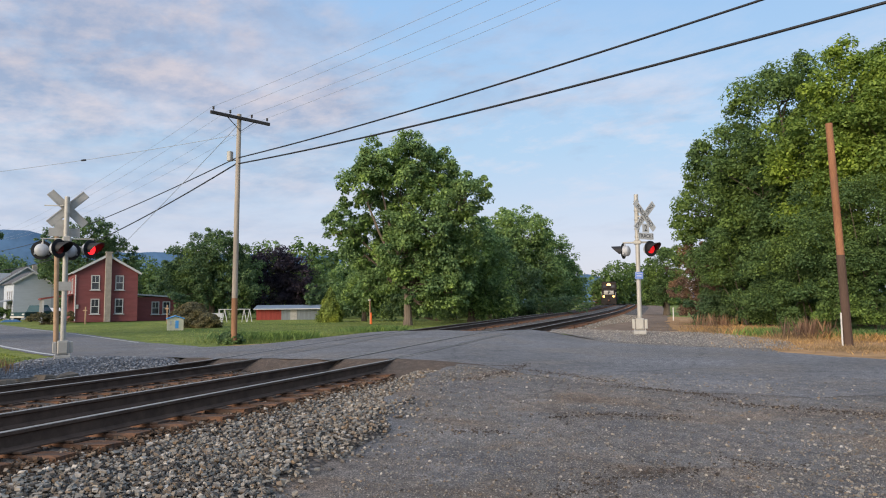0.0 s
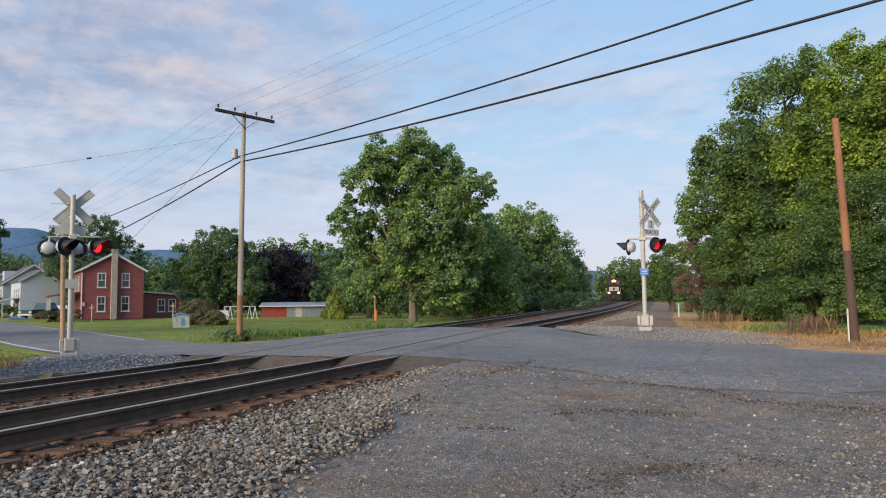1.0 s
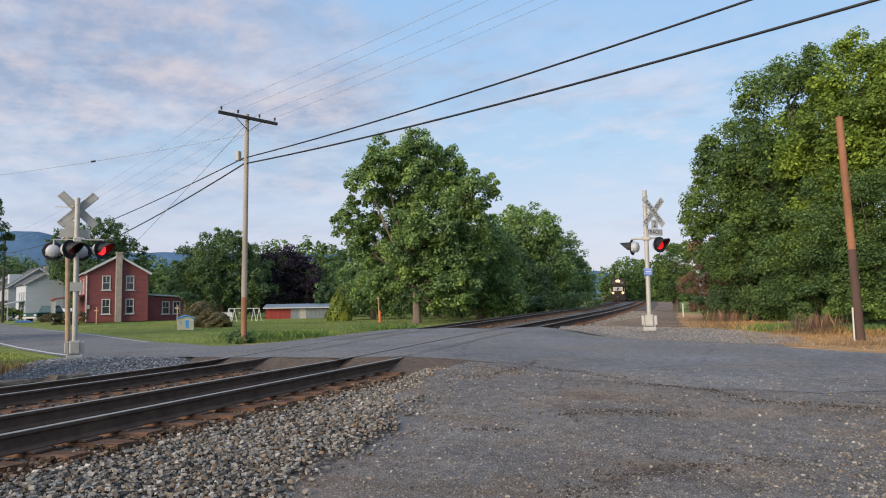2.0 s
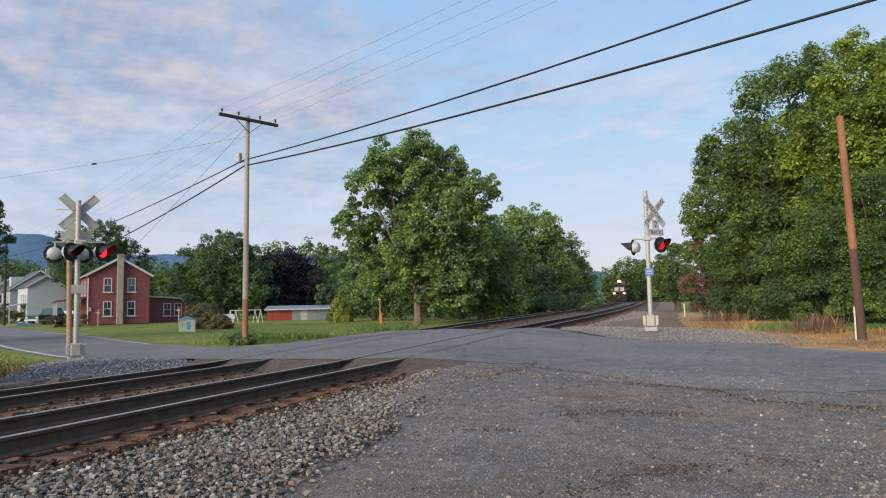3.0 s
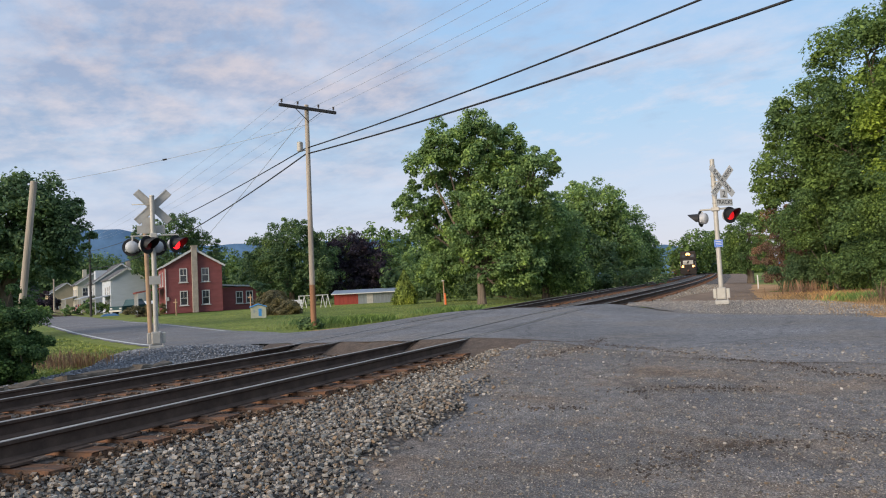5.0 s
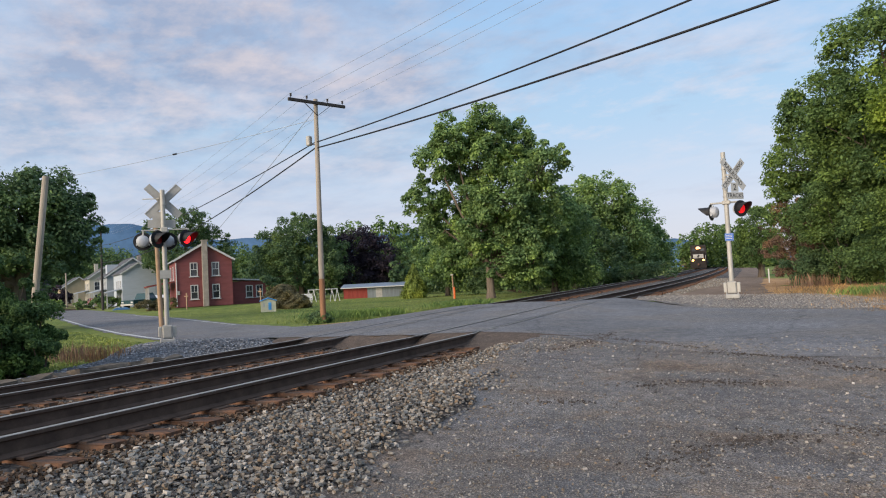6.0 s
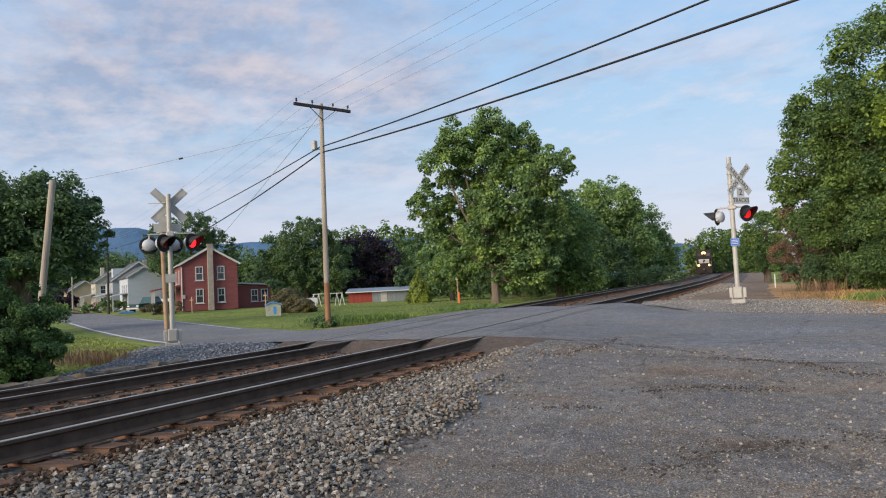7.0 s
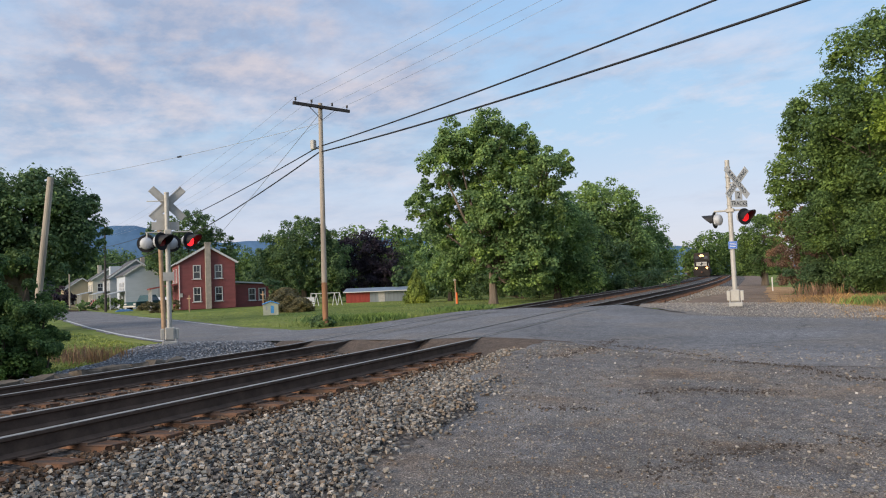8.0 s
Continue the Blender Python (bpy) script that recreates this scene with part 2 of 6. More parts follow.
M_WIRE = plain("black_cable", (0.015, 0.015, 0.017), 0.5, 0, 0.1, 2, 30, 0)
M_WIREGREY = plain("grey_wire", (0.32, 0.35, 0.39), 0.5, 0.4, 0.1, 2, 30, 0)
M_ALU = plain("dull_aluminium", (0.41, 0.39, 0.35), 0.55, 0.15, 0.12, 3, 30, 0.001)
M_SIGN = plain("sign_white", (0.50, 0.49, 0.465), 0.55, 0.0, 0.1, 3, 30, 0)
M_SIGNBACK = plain("sign_back", (0.36, 0.35, 0.325), 0.6, 0.15, 0.15, 3, 30, 0)
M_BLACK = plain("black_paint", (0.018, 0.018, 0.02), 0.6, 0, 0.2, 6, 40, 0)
M_LETTER = plain("black_lettering", (0.03, 0.03, 0.032), 0.6, 0, 0.1, 6, 40, 0)
M_LAMPBACK = plain("lamp_housing", (0.40, 0.41, 0.43), 0.6, 0.2, 0.1, 6, 40, 0)
M_REDGLASS = plain("red_lens", (0.16, 0.012, 0.012), 0.15, 0, 0.1, 20, 60, 0, 0.6)
M_REDLIT = glow("lit_red_lens", (1.0, 0.015, 0.02), 2.2)
M_REDDIM = glow("dim_red_lens", (0.8, 0.015, 0.02), 0.7)
M_BLUE = plain("blue_sign", (0.03, 0.13, 0.48), 0.4, 0, 0.1, 6, 40, 0)
M_BARK = plain("bark", (0.13, 0.105, 0.08), 0.95, 0, 0.35, 4, 25, 0.02, 0.1, (1, 1, 0.25))
M_BARKGREY = plain("pale_bark", (0.175, 0.14, 0.11), 0.95, 0, 0.35, 4, 25, 0.02, 0.1, (1, 1, 0.25))
L_MAPLE = leaf_material("maple_leaves", (0.1, 0.175, 0.065), (0.245, 0.35, 0.125))
L_BRIGHT = leaf_material("bright_leaves", (0.10, 0.172, 0.032), (0.25, 0.335, 0.068))
L_WOOD = leaf_material("woodland_leaves", (0.062, 0.112, 0.038), (0.155, 0.232, 0.072))
L_DARK = leaf_material("dark_leaves", (0.062, 0.115, 0.052), (0.14, 0.21, 0.088))
L_PURPLE = leaf_material("purple_leaves", (0.022, 0.016, 0.026), (0.050, 0.036, 0.050), 0.15)
L_YEW = leaf_material("conifer_scales", (0.13, 0.17, 0.03), (0.28, 0.33, 0.065), 0.2)
L_SHRUB = leaf_material("shrub_leaves", (0.045, 0.095, 0.034), (0.135, 0.215, 0.07))
L_BROWN = leaf_material("browned_leaves", (0.08, 0.07, 0.03), (0.18, 0.15, 0.07), 0.2)
L_DEAD = leaf_material("dead_leaves", (0.12, 0.07, 0.045), (0.24, 0.15, 0.10), 0.2)
L_GRASS = leaf_material("grass_blades", (0.12, 0.165, 0.042), (0.235, 0.275, 0.085), 0.3)
L_WEED = leaf_material("weed_leaves", (0.07, 0.13, 0.04), (0.17, 0.25, 0.08), 0.35)
L_STRAW = leaf_material("straw_blades", (0.24, 0.15, 0.07), (0.44, 0.28, 0.135), 0.3)
L_REDWEED = leaf_material("dock_stalks", (0.12, 0.065, 0.042), (0.24, 0.15, 0.10), 0.2)


def stone_build(t, b):
    g = node(t, "ShaderNodeNewGeometry")
    n = noise_node(t, 35.0, 3.0, 0.6)
    r = ramp(t, g.outputs["Random Per Island"], ((0.0, (0.06, 0.054, 0.05)), (0.2, (0.15, 0.132, 0.118)), (0.36, (0.235, 0.165, 0.105)), (0.5, (0.195, 0.195, 0.183)), (0.68, (0.235, 0.212, 0.184)), (0.86, (0.30, 0.26, 0.212)), (1.0, (0.46, 0.42, 0.375))))
    r2 = ramp(t, n.outputs[0], ((0.3, (0.7,) * 3), (0.7, (1.15,) * 3)))
    t.links.new(mix(t, "MULTIPLY", 1.0, r.outputs[0], r2.outputs[0]), b.inputs["Base Color"])


M_ROCK = plain("brown_rock", (0.13, 0.105, 0.082), 0.95, 0, 0.45, 5, 30, 0.01)
M_CRUMB = plain("asphalt_crumbs", (0.065, 0.052, 0.044), 0.95, 0, 0.4, 3, 30, 0)


def pale_stone_build(t, b):
    g = node(t, "ShaderNodeNewGeometry")
    r = ramp(t, g.outputs["Random Per Island"], ((0.0, (0.14, 0.125, 0.115)), (0.6, (0.27, 0.245, 0.22)), (1.0, (0.42, 0.385, 0.35))))
    t.links.new(r.outputs[0], b.inputs["Base Color"])


def rust_stone_build(t, b):
    g = node(t, "ShaderNodeNewGeometry")
    r = ramp(t, g.outputs["Random Per Island"], ((0.0, (0.035, 0.026, 0.02)), (0.45, (0.105, 0.066, 0.042)), (0.8, (0.15, 0.10, 0.068)), (1.0, (0.23, 0.19, 0.155))))
    t.links.new(r.outputs[0], b.inputs["Base Color"])


M_STONERUST = material("rust_stained_stones", rust_stone_build, 0.95, 0, 0.15)
M_STONEPALE = material("pale_roadside_stones", pale_stone_build, 0.9, 0, 0.2)
M_STONE = material("ballast_stones", stone_build, 0.85, 0, 0.25)


def blue_stone_build(t, b):
    g = node(t, "ShaderNodeNewGeometry")
    r = ramp(t, g.outputs["Random Per Island"], ((0.0, (0.09, 0.094, 0.105)), (0.6, (0.17, 0.175, 0.19)), (1.0, (0.33, 0.335, 0.35))))
    t.links.new(r.outputs[0], b.inputs["Base Color"])


M_STONEBLUE = material("blue_grey_gravel", blue_stone_build, 0.85, 0, 0.25)

# ---------------------------------------------------------------- mesh helpers


def part(name, bm, mat, parent=None, label=""):
    me = bpy.data.meshes.new(name)
    bmesh.ops.recalc_face_normals(bm, faces=bm.faces)
    bm.to_mesh(me)
    bm.free()
    me.materials.append(mat)
    ob = new(name, me)
    ob.parent = parent
    return tagged(ob, label)


def thing(name, label, category, m=None, group="", kind=""):
    ob = new(name)
    ob.empty_display_size = 0.2
    if m is not None:
        ob.matrix_world = m
    return tagged(ob, label, category, group, kind)


def box(bm, sx, sy, sz, m=None, bevel=0.0):
    m = m or Matrix()
    r = bmesh.ops.create_cube(bm, size=1.0)
    for v in r["verts"]:
        v.co = Vector((v.co.x * sx, v.co.y * sy, v.co.z * sz))
    if bevel:
        es = list({e for v in r["verts"] for e in v.link_edges})
        q = bmesh.ops.bevel(bm, geom=es, offset=bevel, segments=1, affect="EDGES")
        vs = list({v for f in q["faces"] for v in f.verts} | {v for v in r["verts"] if v.is_valid})
    else:
        vs = r["verts"]
    for v in vs:
        v.co = m @ v.co
    return bm


def cyl(bm, r1, r2, p, q, seg=12, caps=True):
    """A tapered rod from p to q."""
    p, q = Vector(p), Vector(q)
    d = q - p
    m = Matrix.Translation((p + q) / 2) @ d.to_track_quat("Z", "Y").to_matrix().to_4x4()
    bmesh.ops.create_cone(bm, cap_ends=caps, segments=seg, radius1=r1, radius2=r2, depth=d.length, matrix=m)
    return bm


def B(*args, **kw):
    return box(bmesh.new(), *args, **kw)


def C(*args, **kw):
    return cyl(bmesh.new(), *args, **kw)


def mesh_faces(name, verts, faces, mat, parent=None, smooth=False):
    me = bpy.data.meshes.new(name)
    me.from_pydata([tuple(v) for v in verts], [], [tuple(f) for f in faces])
    me.materials.append(mat)
    if smooth:
        me.polygons.foreach_set("use_smooth", [True] * len(me.polygons))
    me.update()
    ob = new(name, me)
    ob.parent = parent
    return ob


def mesh_quads(name, quads, mat, parent=None):
    """quads: N x 4 x 3 array, loose leaves."""
    n = len(quads)
    me = bpy.data.meshes.new(name)
    me.vertices.add(n * 4)
    me.vertices.foreach_set("co", np.asarray(quads, dtype=np.float32).ravel())
    me.loops.add(n * 4)
    me.loops.foreach_set("vertex_index", np.arange(n * 4, dtype=np.int32))
    me.polygons.add(n)
    me.polygons.foreach_set("loop_start", np.arange(0, n * 4, 4, dtype=np.int32))
    me.polygons.foreach_set("use_smooth", np.zeros(n, dtype=bool))
    me.materials.append(mat)
    me.update(calc_edges=True)
    ob = new(name, me)
    ob.parent = parent
    return ob


def ss(v, a, b):
    k = np.clip((np.asarray(v, dtype=float) - a) / (b - a), 0, 1)
    return k * k * (3 - 2 * k)


# ---------------------------------------------------------------- the lie of the land
RAILS = ((-5.90, 0.49), (-7.41, 0.41), (-10.18, 0.285), (-11.69, 0.215))


def bend(y):
    """How far the line has curved away to -x at y."""
    y = np.asarray(y, dtype=float)
    u = np.clip(y, 5, 60) - 5
    far = np.maximum(y - 60, 0)
    return -(u ** 2) / 1800.0 - far * 110.0 / 1800.0 - far ** 2 / 4570.0 - np.maximum(y - 135, 0) ** 2 / 1500.0


def rise(y, xs=0.0):
    """How far the line climbs beyond the crossing; the far track comes level with the near one."""
    near = np.interp(y, [13, 20, 30, 54, 78, 130], [0.0, 0.11, 0.17, 0.24, 0.33, 0.6])
    side = np.clip((-8.2 - np.asarray(xs, dtype=float)) / 1.6, 0, 1)
    return near + side * np.interp(y, [14, 24, 36, 50], [0.0, 0.10, 0.14, 0.18])


def road_z(x, y):
    x, y = np.asarray(x, dtype=float), np.asarray(y, dtype=float)
    a = np.interp(x, [-40, -18, -13, -11.69, -10.18, -7.41, -5.9, -4.6], [0.0, 0.0, 0.19, 0.22, 0.29, 0.415, 0.495, 0.47])
    b = 0.45 * ss(y, 4.0, 14.0) * (1 - 0.5 * ss(x, 6, 30))
    k = ss(x, -5.2, -3.6)
    lift = rise(np.minimum(y, 26), x) * ss(x, -17, -12.5) * (1 - ss(x, -5.2, -1.4))
    return a * (1 - k) + b * k + lift


def ground_z(x, y):
    x, y = np.asarray(x, dtype=float), np.asarray(y, dtype=float)
    xs = x - bend(y)
    near = road_z(np.maximum(xs, -3.5), y) * (1 - 0.7 * ss(y, 26, 45) * (1 - ss(x, 3, 12))) - 0.005
    far = np.interp(xs, [-60, -18, -13.5, -12.5], [0.0, 0.0, -0.03, -0.12])
    k = ss(xs, -12.5, -4.8)
    bed = far * (1 - k) + (near - 0.12) * k
    z = np.where(xs > -4.8, near - 0.12 * (1 - ss(xs, -4.8, -3.6)), np.where(xs < -12.5, far, bed))
    r = np.hypot(x, y)
    return z - 0.015 + 0.00002 * np.maximum(r - 150, 0) + rise(y) * ss(y, 28, 38) * ss(xs, -18, -13) * (1 - ss(xs, 30, 80))


def strip(name, near, far, across, zfun, lift, mat, parent=None, fine=1.0, ragged=0.0):
    """A draped surface between two edge lines of equally many points."""
    near, far = [np.array(p, dtype=float) for p in near], [np.array(p, dtype=float) for p in far]
    rows_n, rows_f = [], []
    for i in range(len(near) - 1):
        n = max(1, int(max(np.linalg.norm(near[i + 1] - near[i]), np.linalg.norm(far[i + 1] - far[i])) / fine))
        n = min(n, 30)
        for k in range(n):
            rows_n.append(near[i] + (near[i + 1] - near[i]) * k / n)
            rows_f.append(far[i] + (far[i + 1] - far[i]) * k / n)
    rows_n.append(near[-1])
    rows_f.append(far[-1])
    vs, fs = [], []
    for i, (a, b) in enumerate(zip(rows_n, rows_f)):
        if ragged and i not in (0, len(rows_n) - 1):
            d = (b - a) / np.linalg.norm(b - a)
            a = a + d * ragged * (noise.noise((a[0] * 1.1, a[1] * 1.1, 2)) + 0.6 * noise.noise((a[0] * 3.7, a[1] * 3.7, 5)))
            b = b + d * ragged * (noise.noise((b[0] * 1.1, b[1] * 1.1, 7)) + 0.6 * noise.noise((b[0] * 3.7, b[1] * 3.7, 9)))
        for k in range(across + 1):
            p = a + (b - a) * k / across
            vs.append((p[0], p[1], float(zfun(p[0], p[1])) + lift))
    w = across + 1
    for i in range(len(rows_n) - 1):
        for k in range(across):
            fs.append((i * w + k, i * w + k + 1, (i + 1) * w + k + 1, (i + 1) * w + k))
    return mesh_faces(name, vs, fs, mat, parent, True)


def build_ground():
    def axis(fine_lo, fine_hi, step, far):
        mid = list(np.arange(fine_lo, fine_hi + step, step))
        out, d = [], step
        v = fine_hi
        while v < far:
            d *= 1.35
            v += d
            out.append(v)
        low, d = [], step
        v = fine_lo
        while v > -far:
            d *= 1.35
            v -= d
            low.append(v)
        return np.array(low[::-1] + mid + out)
    xs, ys = axis(-45, 18, 0.7, 3500), axis(-4, 70, 0.7, 3500)
    X, Y = np.meshgrid(xs, ys)
    Zv = ground_z(X, Y)
    vs = np.stack([X, Y, Zv], -1).reshape(-1, 3)
    w = len(xs)
    fs = [(j * w + i, j * w + i + 1, (j + 1) * w + i + 1, (j + 1) * w + i) for j in range(len(ys) - 1) for i in range(w - 1)]
    ob = mesh_faces("ground", vs, fs, M_GRASS, None, True)
    return tagged(ob, "short mown summer grass on flat valley ground", "ground", kind="structure")


build_ground()

ROAD_NEAR = [(60, -9), (14, 6.5), (7, 9), (2.1, 10.5), (-0.1, 10.2), (-2.2, 10.9), (-4.1, 12.2), (-5.9, 12.3), (-7.4, 12.7), (-10.2, 13.7), (-11.8, 13.9),
             (-14, 14.6), (-16.5, 14.9), (-18.8, 15.3), (-21.6, 16.3), (-26.5, 18.5), (-34.9, 22.7), (-50, 30.7), (-75, 44), (-105, 59), (-200, 105)]
ROAD_FAR = [(60, -1), (14, 11.2), (7, 13.4), (3.1, 15.3), (0.5, 17.6), (-2.3, 19), (-4.4, 21.7), (-6.2, 24), (-7.6, 24.4), (-10.4, 24.8), (-12.2, 25.5),
            (-14, 25.3), (-15.6, 21.6), (-18.0, 20.7), (-22.9, 22.6), (-28, 25.4), (-34.3, 28.9), (-46.5, 34.9), (-71.7, 48.6), (-102.8, 63.9), (-195, 111)]
road = tagged(strip("road", ROAD_NEAR, ROAD_FAR, 8, road_z, 0.0, M_ROAD, None, 0.4, 0.22), "worn grey asphalt road over the level crossing", "road", kind="structure")
apron = tagged(strip("pavement", [(-3.8, -8), (-3.8, 4.3), (-3.95, 5.5), (-4.0, 7.2), (-4.3, 9.0), (-4.45, 10.6), (-4.5, 12.6)],
                     [(30, -8), (26, 0), (20, 4.5), (14, 7.5), (9, 9.4), (4, 11.2), (-2.2, 11.8)], 24, road_z, -0.006, M_APRON, None, 0.3, 0.2),
               "patched old asphalt pull-off beside the tracks, strewn with grit", "pavement", kind="structure")

# ---------------------------------------------------------------- railway


def stones(name, pts, sizes, mat, seed):
    """Many small angular stones as one mesh. pts: N x 3."""
    rng = np.random.default_rng(seed)
    base = np.array([(-1, -1, -1), (1, -1, -1), (1, 1, -1), (-1, 1, -1), (-1, -1, 1), (1, -1, 1), (1, 1, 1), (-1, 1, 1)], dtype=float) * 0.72
    tris = np.array([(0, 2, 1), (0, 3, 2), (4, 5, 6), (4, 6, 7), (0, 1, 5), (0, 5, 4), (1, 2, 6), (1, 6, 5), (2, 3, 7), (2, 7, 6), (3, 0, 4), (3, 4, 7)])
    n = len(pts)
    v = base[None] * (0.55 + 0.5 * rng.random((n, 8, 3))) * (0.75 + 0.4 * rng.random((n, 8, 1))) * np.array([1.2, 1.0, 0.68]) * (0.7 + 0.6 * rng.random((n, 1, 3)))
    a = rng.random(n) * 6.283
    t = (rng.random(n) - 0.5) * 1.7
    ca, sa, ct, st = np.cos(a), np.sin(a), np.cos(t), np.sin(t)
    x, y, z = v[..., 0], v[..., 1], v[..., 2]
    y, z = y * ct[:, None] - z * st[:, None], y * st[:, None] + z * ct[:, None]
    x, y = x * ca[:, None] - y * sa[:, None], x * sa[:, None] + y * ca[:, None]
    v = np.stack([x, y, z], -1) * np.asarray(sizes)[:, None, None] + np.asarray(pts)[:, None, :]
    f = (tris[None] + (np.arange(n) * 8)[:, None, None]).reshape(-1, 3)
    me = bpy.data.meshes.new(name)
    me.vertices.add(n * 8)
    me.vertices.foreach_set("co", v.astype(np.float32).ravel())
    me.loops.add(len(f) * 3)
    me.loops.foreach_set("vertex_index", f.astype(np.int32).ravel())
    me.polygons.add(len(f))
    me.polygons.foreach_set("loop_start", np.arange(0, len(f) * 3, 3, dtype=np.int32))
    me.polygons.foreach_set("use_smooth", np.zeros(len(f), dtype=bool))
    me.materials.append(mat)
    me.update(calc_edges=True)
    return new(name, me)


def apron_edge(y):
    return np.interp(y, [-8, 4.3, 5.5, 7.2, 9.0, 10.6, 12.2], [-3.1, -3.2, -3.4, -3.5, -3.95, -4.15, -4.3])


BED_X = (-2.6, -3.2, -3.6, -4.4, -5.2, -5.9, -7.41, -8.1, -8.8, -9.5, -10.18, -11.69, -12.4, -13.2, -14.2)
BED_Z = (-0.10, -0.02, 0.02, 0.13, 0.225, 0.25, 0.165, 0.13, 0.10, 0.06, 0.065, -0.005, -0.03, -0.12, -0.25)


def bed_z(xs, y):
    """Height of the ballast; towards the road on the near side it meets the pavement."""
    z = np.interp(-np.asarray(xs, dtype=float), [-v for v in BED_X], BED_Z)
    k = ss(xs, -5.0, -3.6) * ss(y, 3.0, 11.0) * (1 - 0.5 * ss(y, 26, 45))
    z = z + k * 0.24
    e = ss(np.asarray(xs, dtype=float) - apron_edge(y), -0.15, 0.25) * (np.asarray(y) < 13)
    return z * (1 - e) + np.minimum(z, road_z(np.maximum(xs, -3.5), y) - 0.08) * e + rise(y, xs)


def bed_part(name, y0, y1, step):
    ys = np.arange(y0, y1 + step, step)
    vs, fs = [], []
    xs = [x for a, b in zip(BED_X[:-1], BED_X[1:]) for x in (a, (a + b) / 2)] + [BED_X[-1]]
    for y in ys:
        for x in xs:
            vs.append((x + float(bend(y)), y, float(bed_z(x, y))))
    w = len(xs)
    for j in range(len(ys) - 1):
        for i in range(w - 1):
            fs.append((j * w + i, j * w + i + 1, (j + 1) * w + i + 1, (j + 1) * w + i))
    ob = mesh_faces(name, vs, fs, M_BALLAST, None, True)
    return tagged(ob, "crushed grey and brown ballast under the railway tracks", "ballast", kind="structure")


bed_part("ballast_bed_south", -12, 13.8, 0.6)
bed_part("ballast_bed_north", 23.8, 330, 1.5)


def rail_profile(head):
    """Half sections (x, z below the head) of a flat-bottomed rail: the polished head or the rusty rest."""
    if head:
        return [(-0.0355, -0.008), (-0.030, -0.001), (0.0, 0.001), (0.030, -0.001), (0.0355, -0.008)]
    return [(-0.035, -0.004), (-0.036, -0.035), (-0.010, -0.050), (-0.009, -0.145), (-0.070, -0.172), (-0.070, -0.185),
            (0.070, -0.185), (0.070, -0.172), (0.009, -0.145), (0.010, -0.050), (0.036, -0.035), (0.035, -0.004)]


def rail_mesh(name, x, z, y0, y1, step, parent):
    ys = np.arange(y0, y1 + step * 0.5, step)
    for head, nm, mat in ((False, name, M_RAIL), (True, "rail_head", M_RAILTOP)):
        pr = rail_profile(head)
        n = len(pr)
        vs = [(x + float(bend(y)) + px, y, z + pz + float(rise(y, x))) for y in ys for px, pz in pr]
        fs = []
        for j in range(len(ys) - 1):
            for i in range(n if not head else n - 1):
                fs.append((j * n + i, j * n + (i + 1) % n, (j + 1) * n + (i + 1) % n, (j + 1) * n + i))
        if not head:
            fs += [tuple(range(n)), tuple((len(ys) - 1) * n + i for i in range(n))]
        ob = mesh_faces(nm, vs, fs, mat, parent)
        if not head:
            parent_rail = ob
        else:
            ob.parent = parent_rail


def tie_mesh(seed):
    rng = random.Random(seed)
    bm = B(2.62, 0.23, 0.17, bevel=0.012)
    for v in bm.verts:
        v.co += Vector((rng.uniform(-0.03, 0.03), rng.uniform(-0.012, 0.012), rng.uniform(-0.006, 0.006)))
    me = bpy.data.meshes.new("tie")
    bm.to_mesh(me)
    bm.free()
    me.materials.append(M_TIE)
    return me


TIES = [tie_mesh(s) for s in range(5)]
plate_bm = B(0.36, 0.19, 0.02)
PLATE = bpy.data.meshes.new("tie_plate")
plate_bm.to_mesh(PLATE)
plate_bm.free()
PLATE.materials.append(M_RAIL)


def track(name, label, ra, rb, spans, seed):
    top = thing(name, label, "railway track")
    rng = random.Random(seed)
    for (y0, y1, step) in spans:
        rail_mesh("rail", ra[0], ra[1], y0, y1, step, top)
        rail_mesh("rail", rb[0], rb[1], y0, y1, step, top)
    cx, tilt = (ra[0] + rb[0]) / 2, math.degrees(math.atan2(ra[1] - rb[1], ra[0] - rb[0]))
    cz = (ra[1] + rb[1]) / 2 - 0.185 - 0.105
    y = -4.0
    far_v, far_f = [], []
    while y < 150:
        if y < 12.2 or y > 24.6:
            m = pose(cx + float(bend(y)) + rng.uniform(-0.09, 0.09), y, cz + float(rise(y, cx)) + rng.uniform(-0.012, 0.008), 0, -tilt, rng.uniform(-1.5, 1.5) + 0.06 * max(0, y - 5))
            if y < 60:
                t = new("tie", rng.choice(TIES))
                t.parent = top
                t.matrix_basis = m
                if y < 12.2:
                    for rx, rz in (ra, rb):
                        p = new("tie_plate", PLATE)
                        p.parent = top
                        p.matrix_basis = pose(rx, y, rz - 0.186 - 0.0105, 0, -tilt, 0)
            else:
                k = len(far_v)
                for sx in (-1.3, 1.3):
                    for sy in (-0.11, 0.11):
                        for sz in (-0.08, 0.08):
                            far_v.append(m @ Vector((sx, sy, sz)))
                far_f += [tuple(k + i for i in q) for q in ((0, 2, 3, 1), (4, 5, 7, 6), (0, 1, 5, 4), (2, 6, 7, 3), (1, 3, 7, 5), (0, 4, 6, 2))]
        y += 0.52 + rng.uniform(-0.03, 0.03)
    tagged(mesh_faces("distant_ties", far_v, far_f, M_TIE, top), kind="stuff")
    return top


